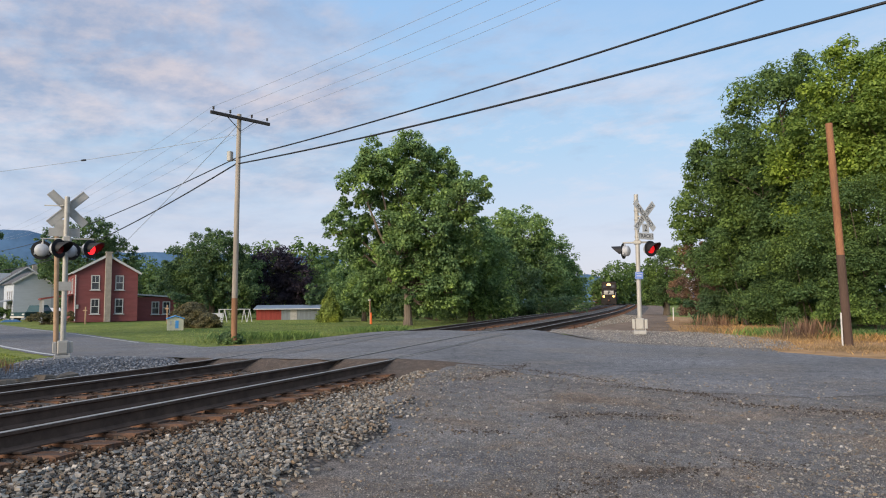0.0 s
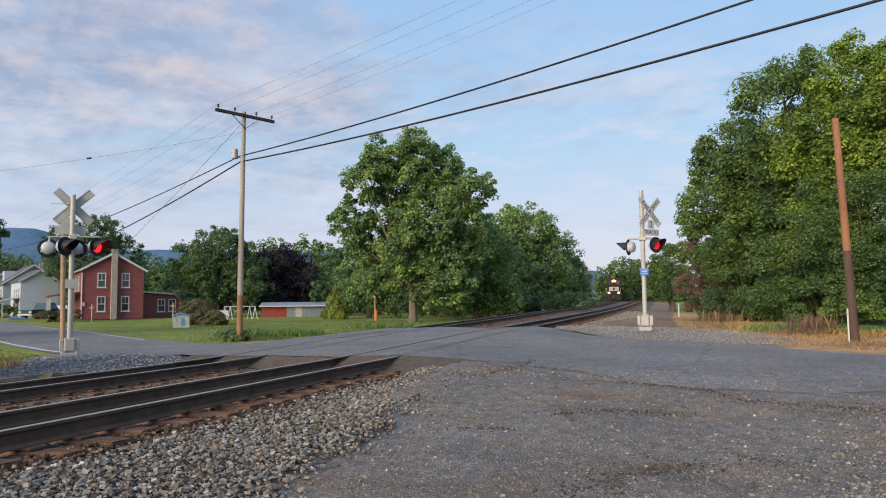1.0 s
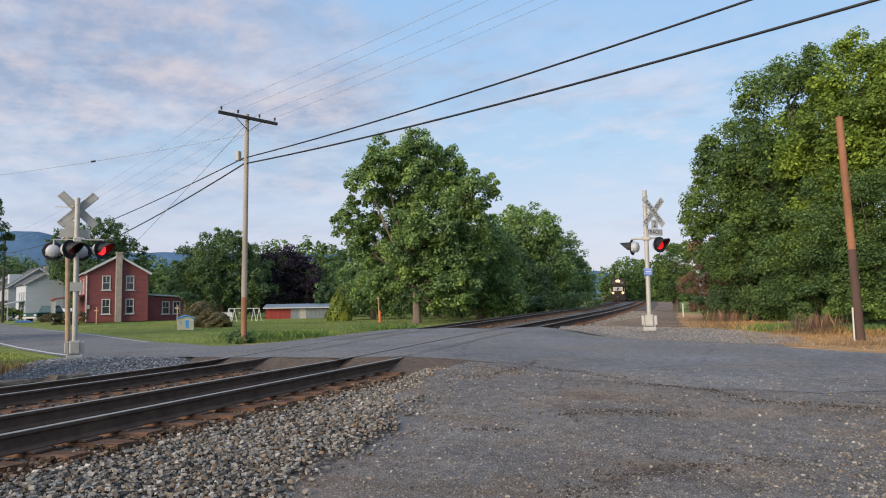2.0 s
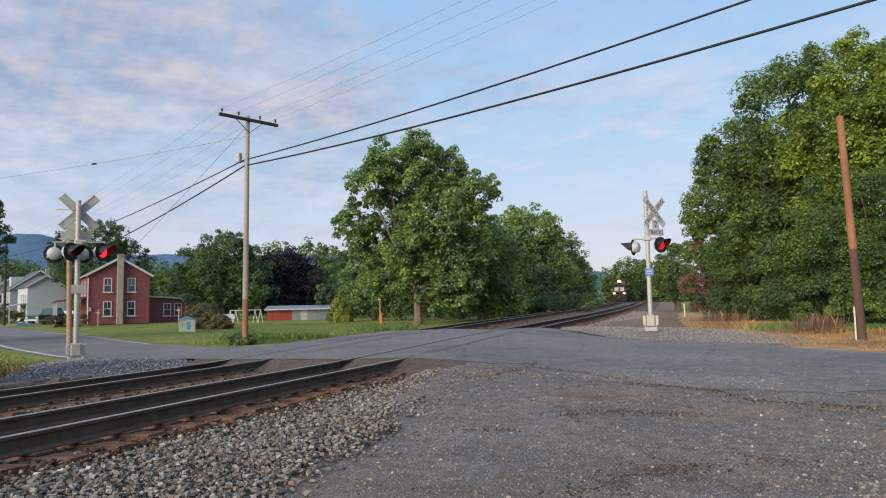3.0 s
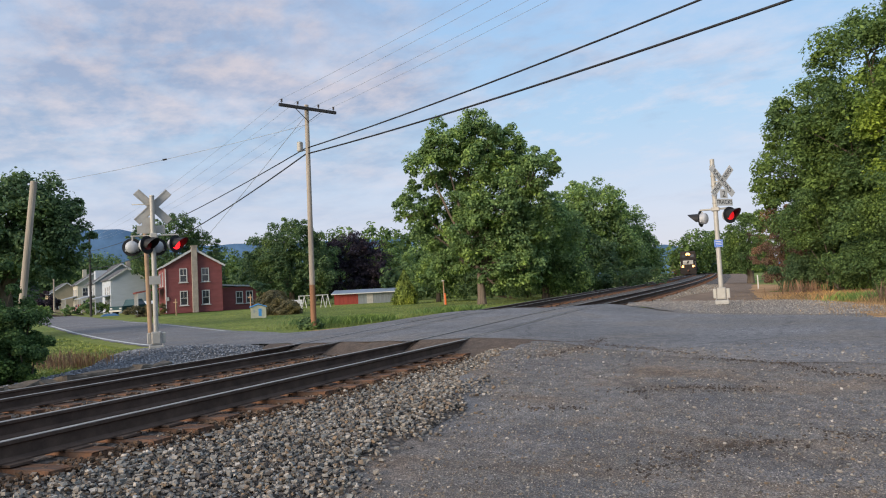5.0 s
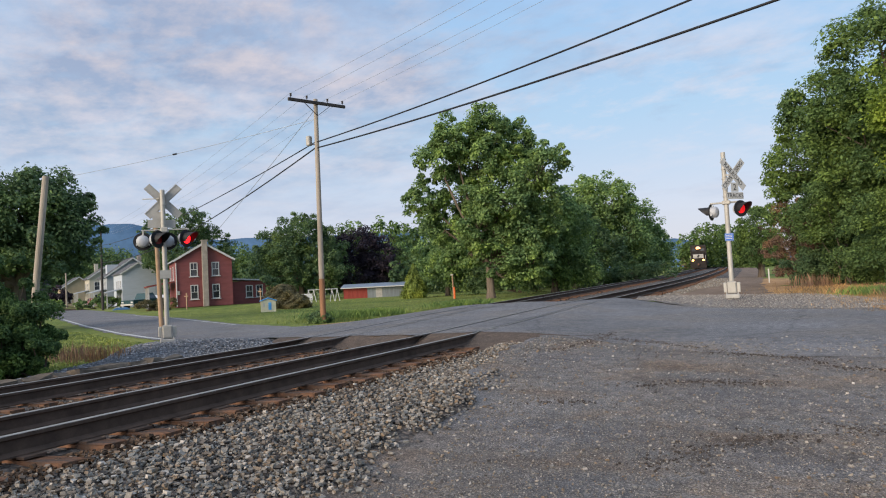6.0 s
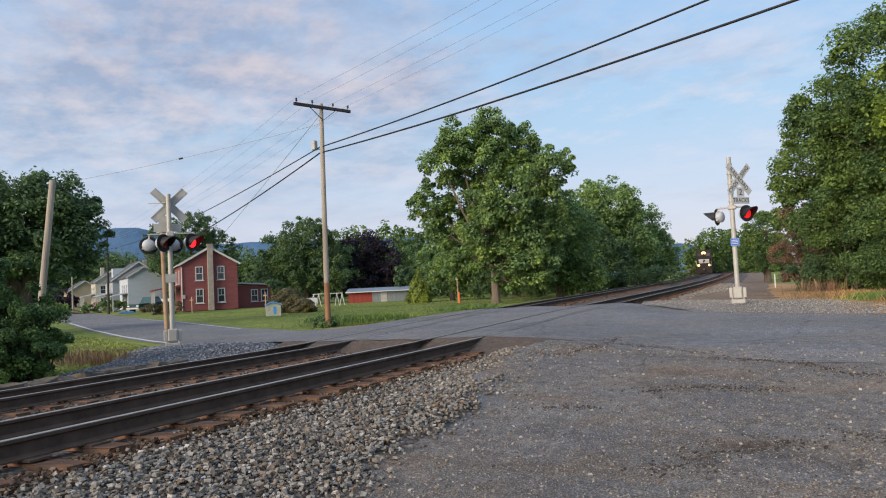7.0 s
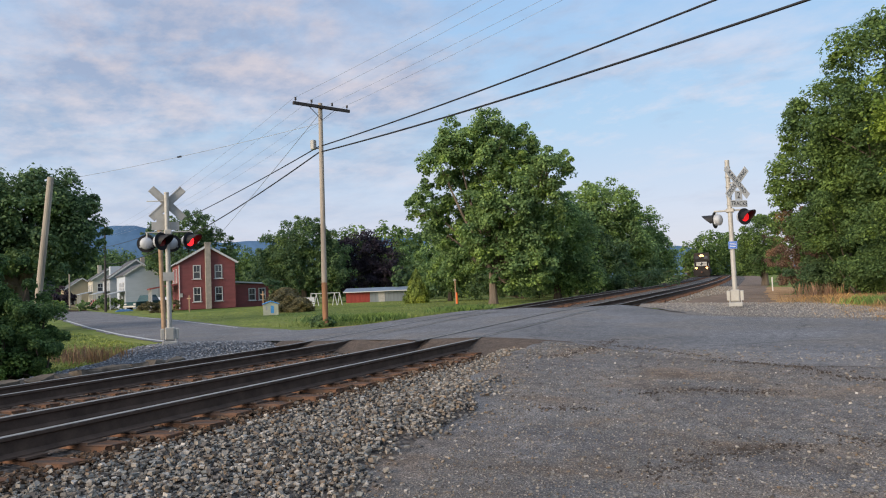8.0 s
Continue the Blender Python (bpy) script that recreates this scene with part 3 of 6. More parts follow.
track("railway_track", "near railway track, rusty rails with polished heads on brown wooden ties", RAILS[0], RAILS[1], ((-14, 12.45, 1.5), (24.0, 330, 3.0)), 3)
track("railway_track", "far railway track, dark rails on wooden ties in ballast", RAILS[2], RAILS[3], ((-14, 13.8, 1.5), (24.6, 330, 3.0)), 4)

SK = [(-3.3, 12.35), (-3.9, 12.2), (-5.9, 12.3), (-7.4, 12.7), (-10.2, 13.7), (-11.8, 13.9), (-13.0, 14.2)]
vs, fs = [], []
for i, (a, b) in enumerate(zip(SK[:-1], SK[1:])):
    for k in range(8 if i < len(SK) - 2 else 9):
        x, y = a[0] + (b[0] - a[0]) * k / 8, a[1] + (b[1] - a[1]) * k / 8
        w = 0.06 * noise.noise((x * 3, 0, 1))
        low = float(bed_z(x, y))
        hi = float(road_z(x, y))
        far = 0.8 + 0.55 * float(ss(x, -6.2, -5.4))
        vs += [(x, y + 0.05, hi + 0.003), (x, y - 0.15 * far + w, hi - 0.03), (x, y - 0.56 * far + 2 * w, hi * 0.4 + low * 0.6 + 0.01), (x, y - far + 3 * w, low + 0.005)]
n = len(vs) // 4
fs = [(4 * j + k, 4 * j + k + 1, 4 * j + k + 5, 4 * j + k + 4) for j in range(n - 1) for k in range(3)]
tagged(mesh_faces("crossing_skirt", vs, fs, M_PATCH, None, True), "dusty brown asphalt edge where the crossing ends", "pavement", kind="structure")

# rails and flangeways in the crossing surface: flat strips, groove shade painted as black
for i, (rx, rz) in enumerate(RAILS):
    ys = np.arange(12.2, 25.4, 0.5)
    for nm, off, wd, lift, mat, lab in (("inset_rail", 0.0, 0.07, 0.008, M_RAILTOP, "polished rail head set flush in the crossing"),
                                        ("flangeway", (-0.09 if i % 2 == 0 else 0.09), 0.085, 0.004, M_BLACK, "flat black strip painted for the shaded flangeway groove beside the rail")):
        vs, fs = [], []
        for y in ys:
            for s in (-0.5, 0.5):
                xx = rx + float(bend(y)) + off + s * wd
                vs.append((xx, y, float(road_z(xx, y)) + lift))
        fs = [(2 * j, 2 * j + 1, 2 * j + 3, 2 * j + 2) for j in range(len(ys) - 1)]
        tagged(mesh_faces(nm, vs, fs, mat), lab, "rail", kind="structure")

# loose ballast
rng = np.random.default_rng(5)


def scatter(n, x0, x1, y0, y1, keep):
    p = np.stack([x0 + (x1 - x0) * rng.random(n), y0 + (y1 - y0) * rng.random(n)], -1)
    return p[keep(p[:, 0], p[:, 1])]


def wobble(x, y):
    return 0.25 * np.sin(3.1 * y + 1.7 * x) + 0.18 * np.sin(7.3 * y + 0.4)


shoulder = scatter(48000, -5.7, -2.4, 0.8, 12.3, lambda x, y: (y < 11.0 + 0.3 * rng.random(len(x))) & (x < apron_edge(y) + wobble(x, y) * 0.5 - 0.25 + 0.5 * rng.random(len(x)) ** 3))
mid = scatter(14000, -12.6, -5.9, 1.5, 13.2, lambda x, y: (np.abs(x + 8.8) < 0.75) | (rng.random(len(x)) < 0.5))
beyond = scatter(3500, -13.4, -12.0, 4, 14.2, lambda x, y: x < 0)
allp = np.concatenate([shoulder, mid, beyond])
zz = np.where(allp[:, 0] > apron_edge(allp[:, 1]) - 0.8, np.maximum(road_z(np.maximum(allp[:, 0], -3.6), allp[:, 1]) - 0.012, bed_z(allp[:, 0], allp[:, 1])), bed_z(allp[:, 0], allp[:, 1]))
sz = 0.012 + 0.021 * rng.random(len(allp)) ** 1.7
inside = (allp[:, 0] < -5.5) & (allp[:, 0] > -12.1) & ~((allp[:, 0] < -8.0) & (allp[:, 0] > -9.6))
zz = zz + sz * 0.35 + np.where(inside, -0.03, 0.0) + 0.045 * rng.random(len(allp)) ** 1.5
rusty = (allp[:, 0] < -5.05 - 0.3 * rng.random(len(allp))) & (allp[:, 0] > -12.2)
for pick, mat, lab in ((~rusty, M_STONE, "loose crushed ballast stones, grey and tan"), (rusty, M_STONERUST, "rust-stained ballast stones between the rails and ties")):
    tagged(stones("ballast_stones", np.column_stack([allp, zz])[pick], sz[pick], mat, 11), lab, "ballast", kind="stuff")
northp = scatter(9000, -5.4, -2.9, 24.4, 60, lambda x, y: x < 0)
nz = bed_z(northp[:, 0], northp[:, 1])
northp[:, 0] += bend(northp[:, 1])
tagged(stones("ballast_stones", np.column_stack([northp, nz]), 0.03 + 0.02 * rng.random(len(northp)), M_STONE, 12), "loose ballast beyond the crossing", "ballast", kind="stuff")

# grit on the pavement, thinning out from the ballast
grit = scatter(52000, -4.4, 5.5, 2.5, 12.0, lambda x, y: (x > apron_edge(y) - 0.3) & (rng.random(len(x)) < np.clip(1.0 * np.exp(-(x - apron_edge(y)) * 3.2) + 0.16 + 0.9 * ss(x - 0.35 * (y - 7), 0.1, 1.6) * (y < 9.6) + 0.5 * np.exp(-((y - 10.9 + 0.1 * x) / 0.35) ** 2) * (x < 0.8), 0, 1)))
tagged(stones("grit", np.column_stack([grit, road_z(grit[:, 0], grit[:, 1]) + 0.0]), 0.004 + 0.017 * rng.random(len(grit)) ** 2.6, M_STONE, 13), "scattered grit and gravel on the asphalt", "gravel", kind="stuff")

# dark crumbs of broken asphalt and soil along the cracks and the old seam of the road
CRACKS = (((-3.11, 11.83), (-2.16, 11.39), (-1.14, 10.56), (-0.13, 10.17), (0.3, 9.58), (2.2, 9.3)), ((-2.9, 7.38), (-2.2, 7.49)), ((-1.2, 5.45), (-1.05, 5.72), (-0.72, 6.28), (-0.34, 6.56), (-0.13, 6.71)),
          ((-3.23, 12.75), (-3.28, 12.11), (-3.66, 10.71), (-4.22, 10.61)), ((0.1, 7.06), (0.6, 6.9)), ((-1.9, 8.3), (-1.2, 8.7), (-0.4, 8.6)))
cr = []
for line in CRACKS:
    for a, b in zip(line[:-1], line[1:]):
        a, b = np.array(a), np.array(b)
        m = int(230 * np.linalg.norm(b - a))
        k = rng.random((m, 1))
        cr.append(a + (b - a) * k + rng.normal(size=(m, 2)) * np.where(rng.random((m, 1)) < 0.35, 0.05, 0.2) * np.array([1.0, 0.6]))
cr = np.concatenate(cr)
tagged(stones("crumbs", np.column_stack([cr, road_z(cr[:, 0], cr[:, 1]) - 0.001]), 0.004 + 0.013 * rng.random(len(cr)) ** 2, M_CRUMB, 16), "dark crumbs of broken asphalt and soil along the cracks", "gravel", kind="stuff")
fine = scatter(80000, -3.6, 2.6, 3.6, 9.8, lambda x, y: (x > apron_edge(y) + 0.1) & (rng.random(len(x)) < np.clip(1.3 - 0.13 * y, 0.15, 1)))
tagged(stones("fine_grit", np.column_stack([fine, road_z(fine[:, 0], fine[:, 1]) - 0.003]), 0.0025 + 0.0065 * rng.random(len(fine)) ** 2, M_STONE, 17), "fine grit bedded in the worn asphalt", "gravel", kind="stuff")

# gravel round the signals, dirt way along the far line
gv = strip("gravel_patch_east", [(-5.0, 22.3), (-3.8, 20.6), (-2.3, 18.6), (-0.8, 17.7), (0.5, 17.1), (1.8, 16.4)],
           [(-5.4, 24.5), (-3.6, 25.6), (-2.0, 27.5), (-0.1, 27.0), (1.2, 23.8), (2.2, 20.8)], 6,
           lambda x, y: road_z(x, y) + 0.10 * math.exp(-((x + 2.1) ** 2 + (y - 22.3) ** 2) / 6.0) + 0.012 * noise.noise((x * 1.5, y * 1.5, 0)), -0.016, M_GRAVELTAN, None, 0.3, 0.25)
tagged(gv, "pale grey crushed gravel at the roadside", "gravel", kind="structure")
gp = scatter(12000, -5, 2, 17.6, 27, lambda x, y: (y > np.interp(x, [-5, -2.3, 0.5, 2], [22, 19.2, 17.9, 17.7])) & (y < np.interp(x, [-5, -2, 0, 2], [24.6, 27, 26.5, 21])))
tagged(stones("gravel", np.column_stack([gp, road_z(gp[:, 0], gp[:, 1]) + 0.10 * np.exp(-((gp[:, 0] + 2.1) ** 2 + (gp[:, 1] - 22.3) ** 2) / 6.0) + 0.015]), 0.007 + 0.014 * rng.random(len(gp)) ** 2, M_STONEPALE, 14),
       "pale grey crushed gravel stones at the roadside", "gravel", kind="stuff")


def mound(x, y):
    return ground_z(x, y) + 0.05 + 0.22 * np.exp(-((x + 14.6) ** 2 / 6.0 + (y - 13.0) ** 2 / 3.0))


gw = strip("gravel_patch_west", [(-12.6, 7.0), (-12.7, 9.0), (-12.6, 11.0), (-12.5, 13.0), (-12.6, 14.2)],
           [(-13.6, 7.5), (-15.0, 10.2), (-16.6, 12.0), (-17.9, 13.7), (-18.4, 15.2)], 8, lambda x, y: float(mound(x, y)), 0.03, M_GRAVEL)
tagged(gw, "blue-grey gravel heap between track and road", "gravel", kind="structure")
wp = scatter(14000, -18.4, -12.4, 7.0, 15.0, lambda x, y: x > np.interp(y, [7, 10.2, 12, 13.7, 15], [-13.6, -15.0, -16.6, -17.9, -18.4]))
tagged(stones("gravel", np.column_stack([wp, mound(wp[:, 0], wp[:, 1]) + 0.04]), 0.015 + 0.022 * rng.random(len(wp)), M_STONEBLUE, 15),
       "blue-grey gravel stones beside the far track", "gravel", kind="stuff")
tagged(strip("dirt_way", [(-5.0, 25), (-5.2, 40), (-6.0, 60), (-7.8, 85), (-11.5, 120), (-25, 200)], [(-1.3, 26.5), (-2.2, 40), (-3.3, 60), (-4.6, 85), (-7, 120), (-16, 200)], 4,
             lambda x, y: float(ground_z(x, y)) + 0.02, 0.0, M_DIRT, None, 1.0, 0.35), "brown cinder service way beside the track", "dirt", kind="structure")
tagged(strip("dry_verge", [(-1.6, 26.5), (0.6, 23.6), (1.5, 16.9), (2.8, 14.5), (6.6, 12.5), (14, 10.2)], [(-3.4, 58), (2.5, 46), (4.5, 26), (6.5, 20.5), (10, 16.5), (18, 13.5)], 6,
             lambda x, y: float(ground_z(x, y)) + 0.012 if y > 26 else max(float(ground_z(x, y)) + 0.008, float(road_z(x, y)) - 0.012), 0.0, M_STRAW, None, 0.4, 0.3), "dry straw-coloured verge under the trees", "verge", kind="structure")
tagged(strip("bare_soil", [(-17.4, 21.0), (-15.9, 21.8), (-14.9, 24.2), (-14.2, 26.5), (-14.4, 31)], [(-17.6, 21.7), (-16.4, 22.7), (-15.5, 25), (-14.9, 27.2), (-15.0, 31)], 3,
             lambda x, y: max(float(ground_z(x, y)) + 0.006, float(road_z(x, y)) - 0.010), 0.0, M_STRAW, None, 0.3, 0.2), "narrow strip of dry brown soil along the road edge", "soil", kind="structure")
for a, b in (((-19, 15.55), (-21.6, 16.5)), ((-21.6, 16.5), (-26.5, 18.7)), ((-26.5, 18.7), (-34.9, 22.9)), ((-34.9, 22.9), (-50, 30.9))):
    tagged(strip("edge_line", [a, b], [(a[0] + 0.06, a[1] + 0.14), (b[0] + 0.06, b[1] + 0.14)], 1, road_z, 0.005, M_SIGN), "white painted line along the road edge", "road marking", kind="structure")
for a, b in (((-23.2, 22.5), (-28.2, 25.2)), ((-28.2, 25.2), (-34.5, 28.7)), ((-34.5, 28.7), (-46.7, 34.7))):
    tagged(strip("edge_line", [a, b], [(a[0] + 0.06, a[1] - 0.14), (b[0] + 0.06, b[1] - 0.14)], 1, road_z, 0.005, M_SIGN), "white painted line along the road edge", "road marking", kind="structure")

# ---------------------------------------------------------------- level crossing signals


def text(name, s, size, mat, parent, m):
    cu = bpy.data.curves.new(name, "FONT")
    cu.body, cu.size, cu.align_x, cu.align_y, cu.extrude = s, size, "CENTER", "CENTER", 0.001
    tmp = bpy.data.objects.new(name, cu)
    scene.collection.objects.link(tmp)
    me = bpy.data.meshes.new_from_object(tmp.evaluated_get(bpy.context.evaluated_depsgraph_get()))
    bpy.data.objects.remove(tmp)
    me.materials.clear()
    me.materials.append(mat)
    ob = new(name, me)
    ob.parent = parent
    ob.matrix_basis = m
    return ob


def disc(bm, r, depth, m, seg=28, r2=None):
    bmesh.ops.create_cone(bm, cap_ends=True, segments=seg, radius1=r, radius2=r if r2 is None else r2, depth=depth, matrix=m)
    return bm


def flasher(parent, x, y, z, rz, lit, glass=None):
    """A round flasher: black disc, hooded red lens in front, domed housing behind. It looks along its -y, turned by rz."""
    at = pose(x, y, z, 0, 0, rz)
    turn = pose(0, 0, 0, 90, 0, 0)
    bm = bmesh.new()
    disc(bm, 0.255, 0.012, at @ turn)
    lamp = part("flasher", bm, M_BLACK, parent, "round black flasher disc with hooded red lens")
    bm = bmesh.new()
    disc(bm, 0.165, 0.12, at @ pose(0, 0.07, 0, 90, 0, 0), 24, 0.175)
    r = bmesh.ops.create_uvsphere(bm, u_segments=20, v_segments=10, radius=0.172)
    for v in r["verts"]:
        v.co = at @ (Vector((v.co.x, v.co.y * 0.55 + 0.13, v.co.z)))
    for k in range(3):
        a = radians(90 + 120 * k)
        box(bm, 0.04, 0.05, 0.05, at @ pose(0.185 * math.cos(a), 0.05, 0.185 * math.sin(a)))
    part("housing", bm, M_LAMPBACK, lamp, "silver lamp housing")
    bm = bmesh.new()
    r = bmesh.ops.create_uvsphere(bm, u_segments=24, v_segments=10, radius=0.15)
    for v in r["verts"]:
        v.co = at @ (Vector((v.co.x, v.co.y * 0.25 - 0.012, v.co.z)))
    part("lens", bm, glass or (M_REDLIT if lit else M_REDGLASS), lamp, "glowing red lens" if lit else "dark red lens")
    # hood: the upper part of a tube, cut slanting
    bm = bmesh.new()
    ring_a, ring_b, n = [], [], 22
    for r0 in (0.168, 0.162):
        ra, rb = [], []
        for k in range(n + 1):
            a = radians(-35 + 250 * k / n)
            ln = 0.10 + 0.30 * max(0.0, math.sin(a) * 0.65 + 0.35)
            ra.append(bm.verts.new(at @ Vector((r0 * math.cos(a), 0, r0 * math.sin(a)))))
            rb.append(bm.verts.new(at @ Vector((r0 * 1.02 * math.cos(a), -ln, r0 * 1.02 * math.sin(a)))))
        ring_a.append(ra)
        ring_b.append(rb)
    for k in range(n):
        for q in range(2):
            bm.faces.new((ring_a[q][k], ring_a[q][k + 1], ring_b[q][k + 1], ring_b[q][k]))
        bm.faces.new((ring_b[0][k], ring_b[0][k + 1], ring_b[1][k + 1], ring_b[1][k]))
    part("hood", bm, M_BLACK, lamp)


def crossbuck(parent, y, z, back, face_y):
    """Two crossed blades and the number plate below. face_y: -1 when the lettering looks along -y."""
    for ang, word in ((45, "CROSSING"), (-45, "RAILROAD")):
        k = 0.006 if ang > 0 else -0.006
        bl = part("blade", B(1.22, 0.008, 0.22, pose(0, y + k * 1.2, z, 0, -ang, 0), 0.002), M_SIGNBACK if back else M_SIGN, parent,
                  "bare metal back of a crossbuck blade" if back else "white crossbuck blade with black lettering")
        if back:
            for s in (-0.085, 0.085):
                part("rib", B(1.2, 0.012, 0.012, pose(0, y + k * 1.2, z, 0, -ang, 0) @ pose(0, -0.008, s)), M_SIGNBACK, bl)
        else:
            # letters in two groups, clear of the crossing point
            half = len(word) // 2
            for sgn, chunk in ((-1, word[:half]), (1, word[half:])):
                text("lettering", chunk, 0.185, M_LETTER, bl, pose(0, y + k * 1.2 - 0.006, z, 0, -ang, 0) @ pose(sgn * 0.33, 0, 0, 90, 0, 0))


def base_cabinet(parent):
    part("foundation", B(0.40, 0.40, 0.14, pose(0, 0, 0.0), 0.02), M_SIGNBACK, parent, "concrete foundation block")
    bx = part("junction_box", B(0.26, 0.30, 0.36, pose(0.0, 0, 0.27), 0.02), M_ALU, parent, "cast aluminium junction box round the mast foot")
    part("lid", B(0.20, 0.02, 0.28, pose(0.0, -0.161, 0.27), 0.005), M_ALU, bx)
    for s in (-1, 1):
        part("side_box", B(0.10, 0.24, 0.30, pose(s * 0.19, 0, 0.27), 0.015), M_ALU, bx)
    cyl_bm = bmesh.new()
    for sx in (-0.16, 0.16):
        for sy in (-0.16, 0.16):
            cyl(cyl_bm, 0.02, 0.02, (sx, sy, 0.07), (sx, sy, 0.13), 6)
    part("anchor_bolts", cyl_bm, M_SIGNBACK, parent)


def signal_west():
    """Seen from behind: blank backs of the crossbuck, two lamps looking each way."""
    s = thing("crossing_signal", "grey railway crossing signal seen from behind, one red lamp lit", "crossing signal", pose(-16.075, 13.01, 0.24, 0, 0, 51), "crossing signals")
    part("mast", C(0.068, 0.064, (0, 0, 0.1), (-0.02, 0, 4.29), 18), M_ALU, s, "dull aluminium mast")
    part("cap", C(0.072, 0.06, (-0.02, 0, 4.29), (-0.02, 0, 4.33), 18), M_ALU, s)
    base_cabinet(s)
    crossbuck(s, 0.10, 4.01, True, 1)
    pl = part("number_plate", B(0.74, 0.008, 0.23, pose(-0.06, 0.1, 3.36, 0, 0, 0), 0.002), M_SIGNBACK, s, "bare back of the tracks plate")
    part("neck_plate", B(0.22, 0.008, 0.24, pose(-0.19, 0.1, 3.59), 0.002), M_SIGNBACK, pl)
    arm = bmesh.new()
    cyl(arm, 0.018, 0.018, (-0.60, -0.02, 3.16), (0.66, -0.02, 3.19), 10)
    for x in (-0.55, -0.15, 0.10, 0.60):
        cyl(arm, 0.02, 0.02, (x, -0.02, 3.17), (x, -0.02, 3.02), 8)
    part("crossarm", arm, M_ALU, s)
    part("clamp", B(0.2, 0.2, 0.14, pose(0, 0, 3.17), 0.02), M_ALU, s)
    flasher(s, -0.57, 0.12, 2.86, 180, False)
    flasher(s, 0.09, 0.16, 2.86, 180, False)
    flasher(s, -0.17, -0.20, 2.90, 46, False)
    flasher(s, 0.58, -0.10, 2.91, 46, True)
    part("bell_bracket", C(0.015, 0.015, (-0.1, 0.05, 4.08), (-0.55, 0.3, 4.1), 8), M_ALU, s)
    part("id_plate", B(0.3, 0.006, 0.24, pose(0.0, -0.08, 1.90), 0.002), M_SIGNBACK, s, "small grey plate")
    for z in (4.14, 3.88, 3.36):
        part("band", C(0.074, 0.074, (-0.015, 0, z), (-0.015, 0, z + 0.04), 18), M_ALU, s)
    return s


def signal_east():
    """Lettered crossbuck towards the road."""
    s = thing("crossing_signal", "railway crossing signal with lettered crossbuck, 2 TRACKS plate and red flashers", "crossing signal", pose(-2.07, 22.3, 0.62, 0, 0, 5), "crossing signals")
    part("mast", C(0.072, 0.068, (0, 0, 0.1), (0, 0, 4.44), 18), M_ALU, s, "dull aluminium mast")
    base_cabinet(s)
    part("sign_bracket", B(0.30, 0.03, 0.04, pose(0.13, -0.05, 3.72)), M_ALU, s)
    for ang, word in ((45, "CROSSING"), (-45, "RAILROAD")):
        k = 0.008 if ang > 0 else -0.008
        at = pose(0.25, -0.13 + k, 3.72, 0, 0, 47) @ pose(0, 0, 0, 0, -ang, 0)
        bl = part("blade", B(1.22, 0.008, 0.22, at, 0.002), M_SIGN, s, "white crossbuck blade with black lettering")
        if word == "RAILROAD":
            text("lettering", word, 0.19, M_LETTER, bl, at @ pose(0, -0.0065, 0, 90, 0, 0))
            continue
        half = len(word) // 2
        for sgn, chunk in ((-1, word[:half]), (1, word[half:])):
            text("lettering", chunk, 0.18, M_LETTER, bl, at @ pose(sgn * 0.345, -0.0065, 0, 90, 0, 0))
    at = pose(0.27, -0.13, 3.09, 0, 0, 47)
    pl = part("number_plate", B(0.30, 0.008, 0.28, at @ pose(0, 0, 0.23), 0.002), M_SIGN, s, "white plate reading 2")
    text("lettering", "2", 0.27, M_LETTER, pl, at @ pose(0, -0.0065, 0.22, 90, 0, 0))
    pl = part("tracks_plate", B(0.68, 0.008, 0.21, at @ pose(0, 0, -0.03), 0.002), M_SIGN, s, "white plate reading TRACKS")
    text("lettering", "TRACKS", 0.18, M_LETTER, pl, at @ pose(0, -0.0065, -0.03, 90, 0, 0))
    arm = bmesh.new()
    cyl(arm, 0.03, 0.03, (-0.46, 0, 2.88), (0.36, 0, 2.88), 10)
    part("crossarm", arm, M_ALU, s)
    part("clamp", B(0.24, 0.22, 0.12, pose(0, 0, 2.88), 0.02), M_ALU, s)
    flasher(s, -0.44, -0.03, 2.61, -108, False)
    flasher(s, 0.40, -0.08, 2.66, 42, True, M_REDDIM)
    for z in (4.2, 3.9, 3.6, 3.3, 3.05):
        part("band", C(0.086, 0.086, (0, 0, z), (0, 0, z + 0.035), 18), M_ALU, s)
    bp = part("blue_notice", B(0.25, 0.006, 0.23, pose(0.02, -0.10, 1.81), 0.002), M_BLUE, s, "small blue emergency notice with white bars")
    for k in range(3):
        part("bar", B(0.17, 0.004, 0.018, pose(0.02, -0.1045, 1.865 - 0.05 * k)), M_SIGN, bp)
    for k in (-1, 1):
        part("border", B(0.006, 0.004, 0.20, pose(0.02 + 0.108 * k, -0.1045, 1.81)), M_SIGN, bp)
        part("border", B(0.21, 0.004, 0.006, pose(0.02, -0.1045, 1.81 + 0.10 * k)), M_SIGN, bp)
    return s


signal_west()
signal_east()

# ---------------------------------------------------------------- poles and wires


def wire(name, a, b, sag, r, mat, label, n=24, parent=None):
    cu = bpy.data.curves.new(name, "CURVE")
    cu.dimensions, cu.bevel_depth, cu.bevel_resolution = "3D", r, 1
    sp = cu.splines.new("POLY")
    sp.points.add(n)
    a, b = Vector(a), Vector(b)
    for i in range(n + 1):
        s = i / n
        p = a.lerp(b, s)
        sp.points[i].co = (p.x, p.y, p.z - 4 * sag * s * (1 - s), 1)
    cu.materials.append(mat)
    ob = new(name, cu)
    ob.parent = parent
    return tagged(ob, label, "cable")


ARM = Vector((0.365, 0.931, 0)).normalized()
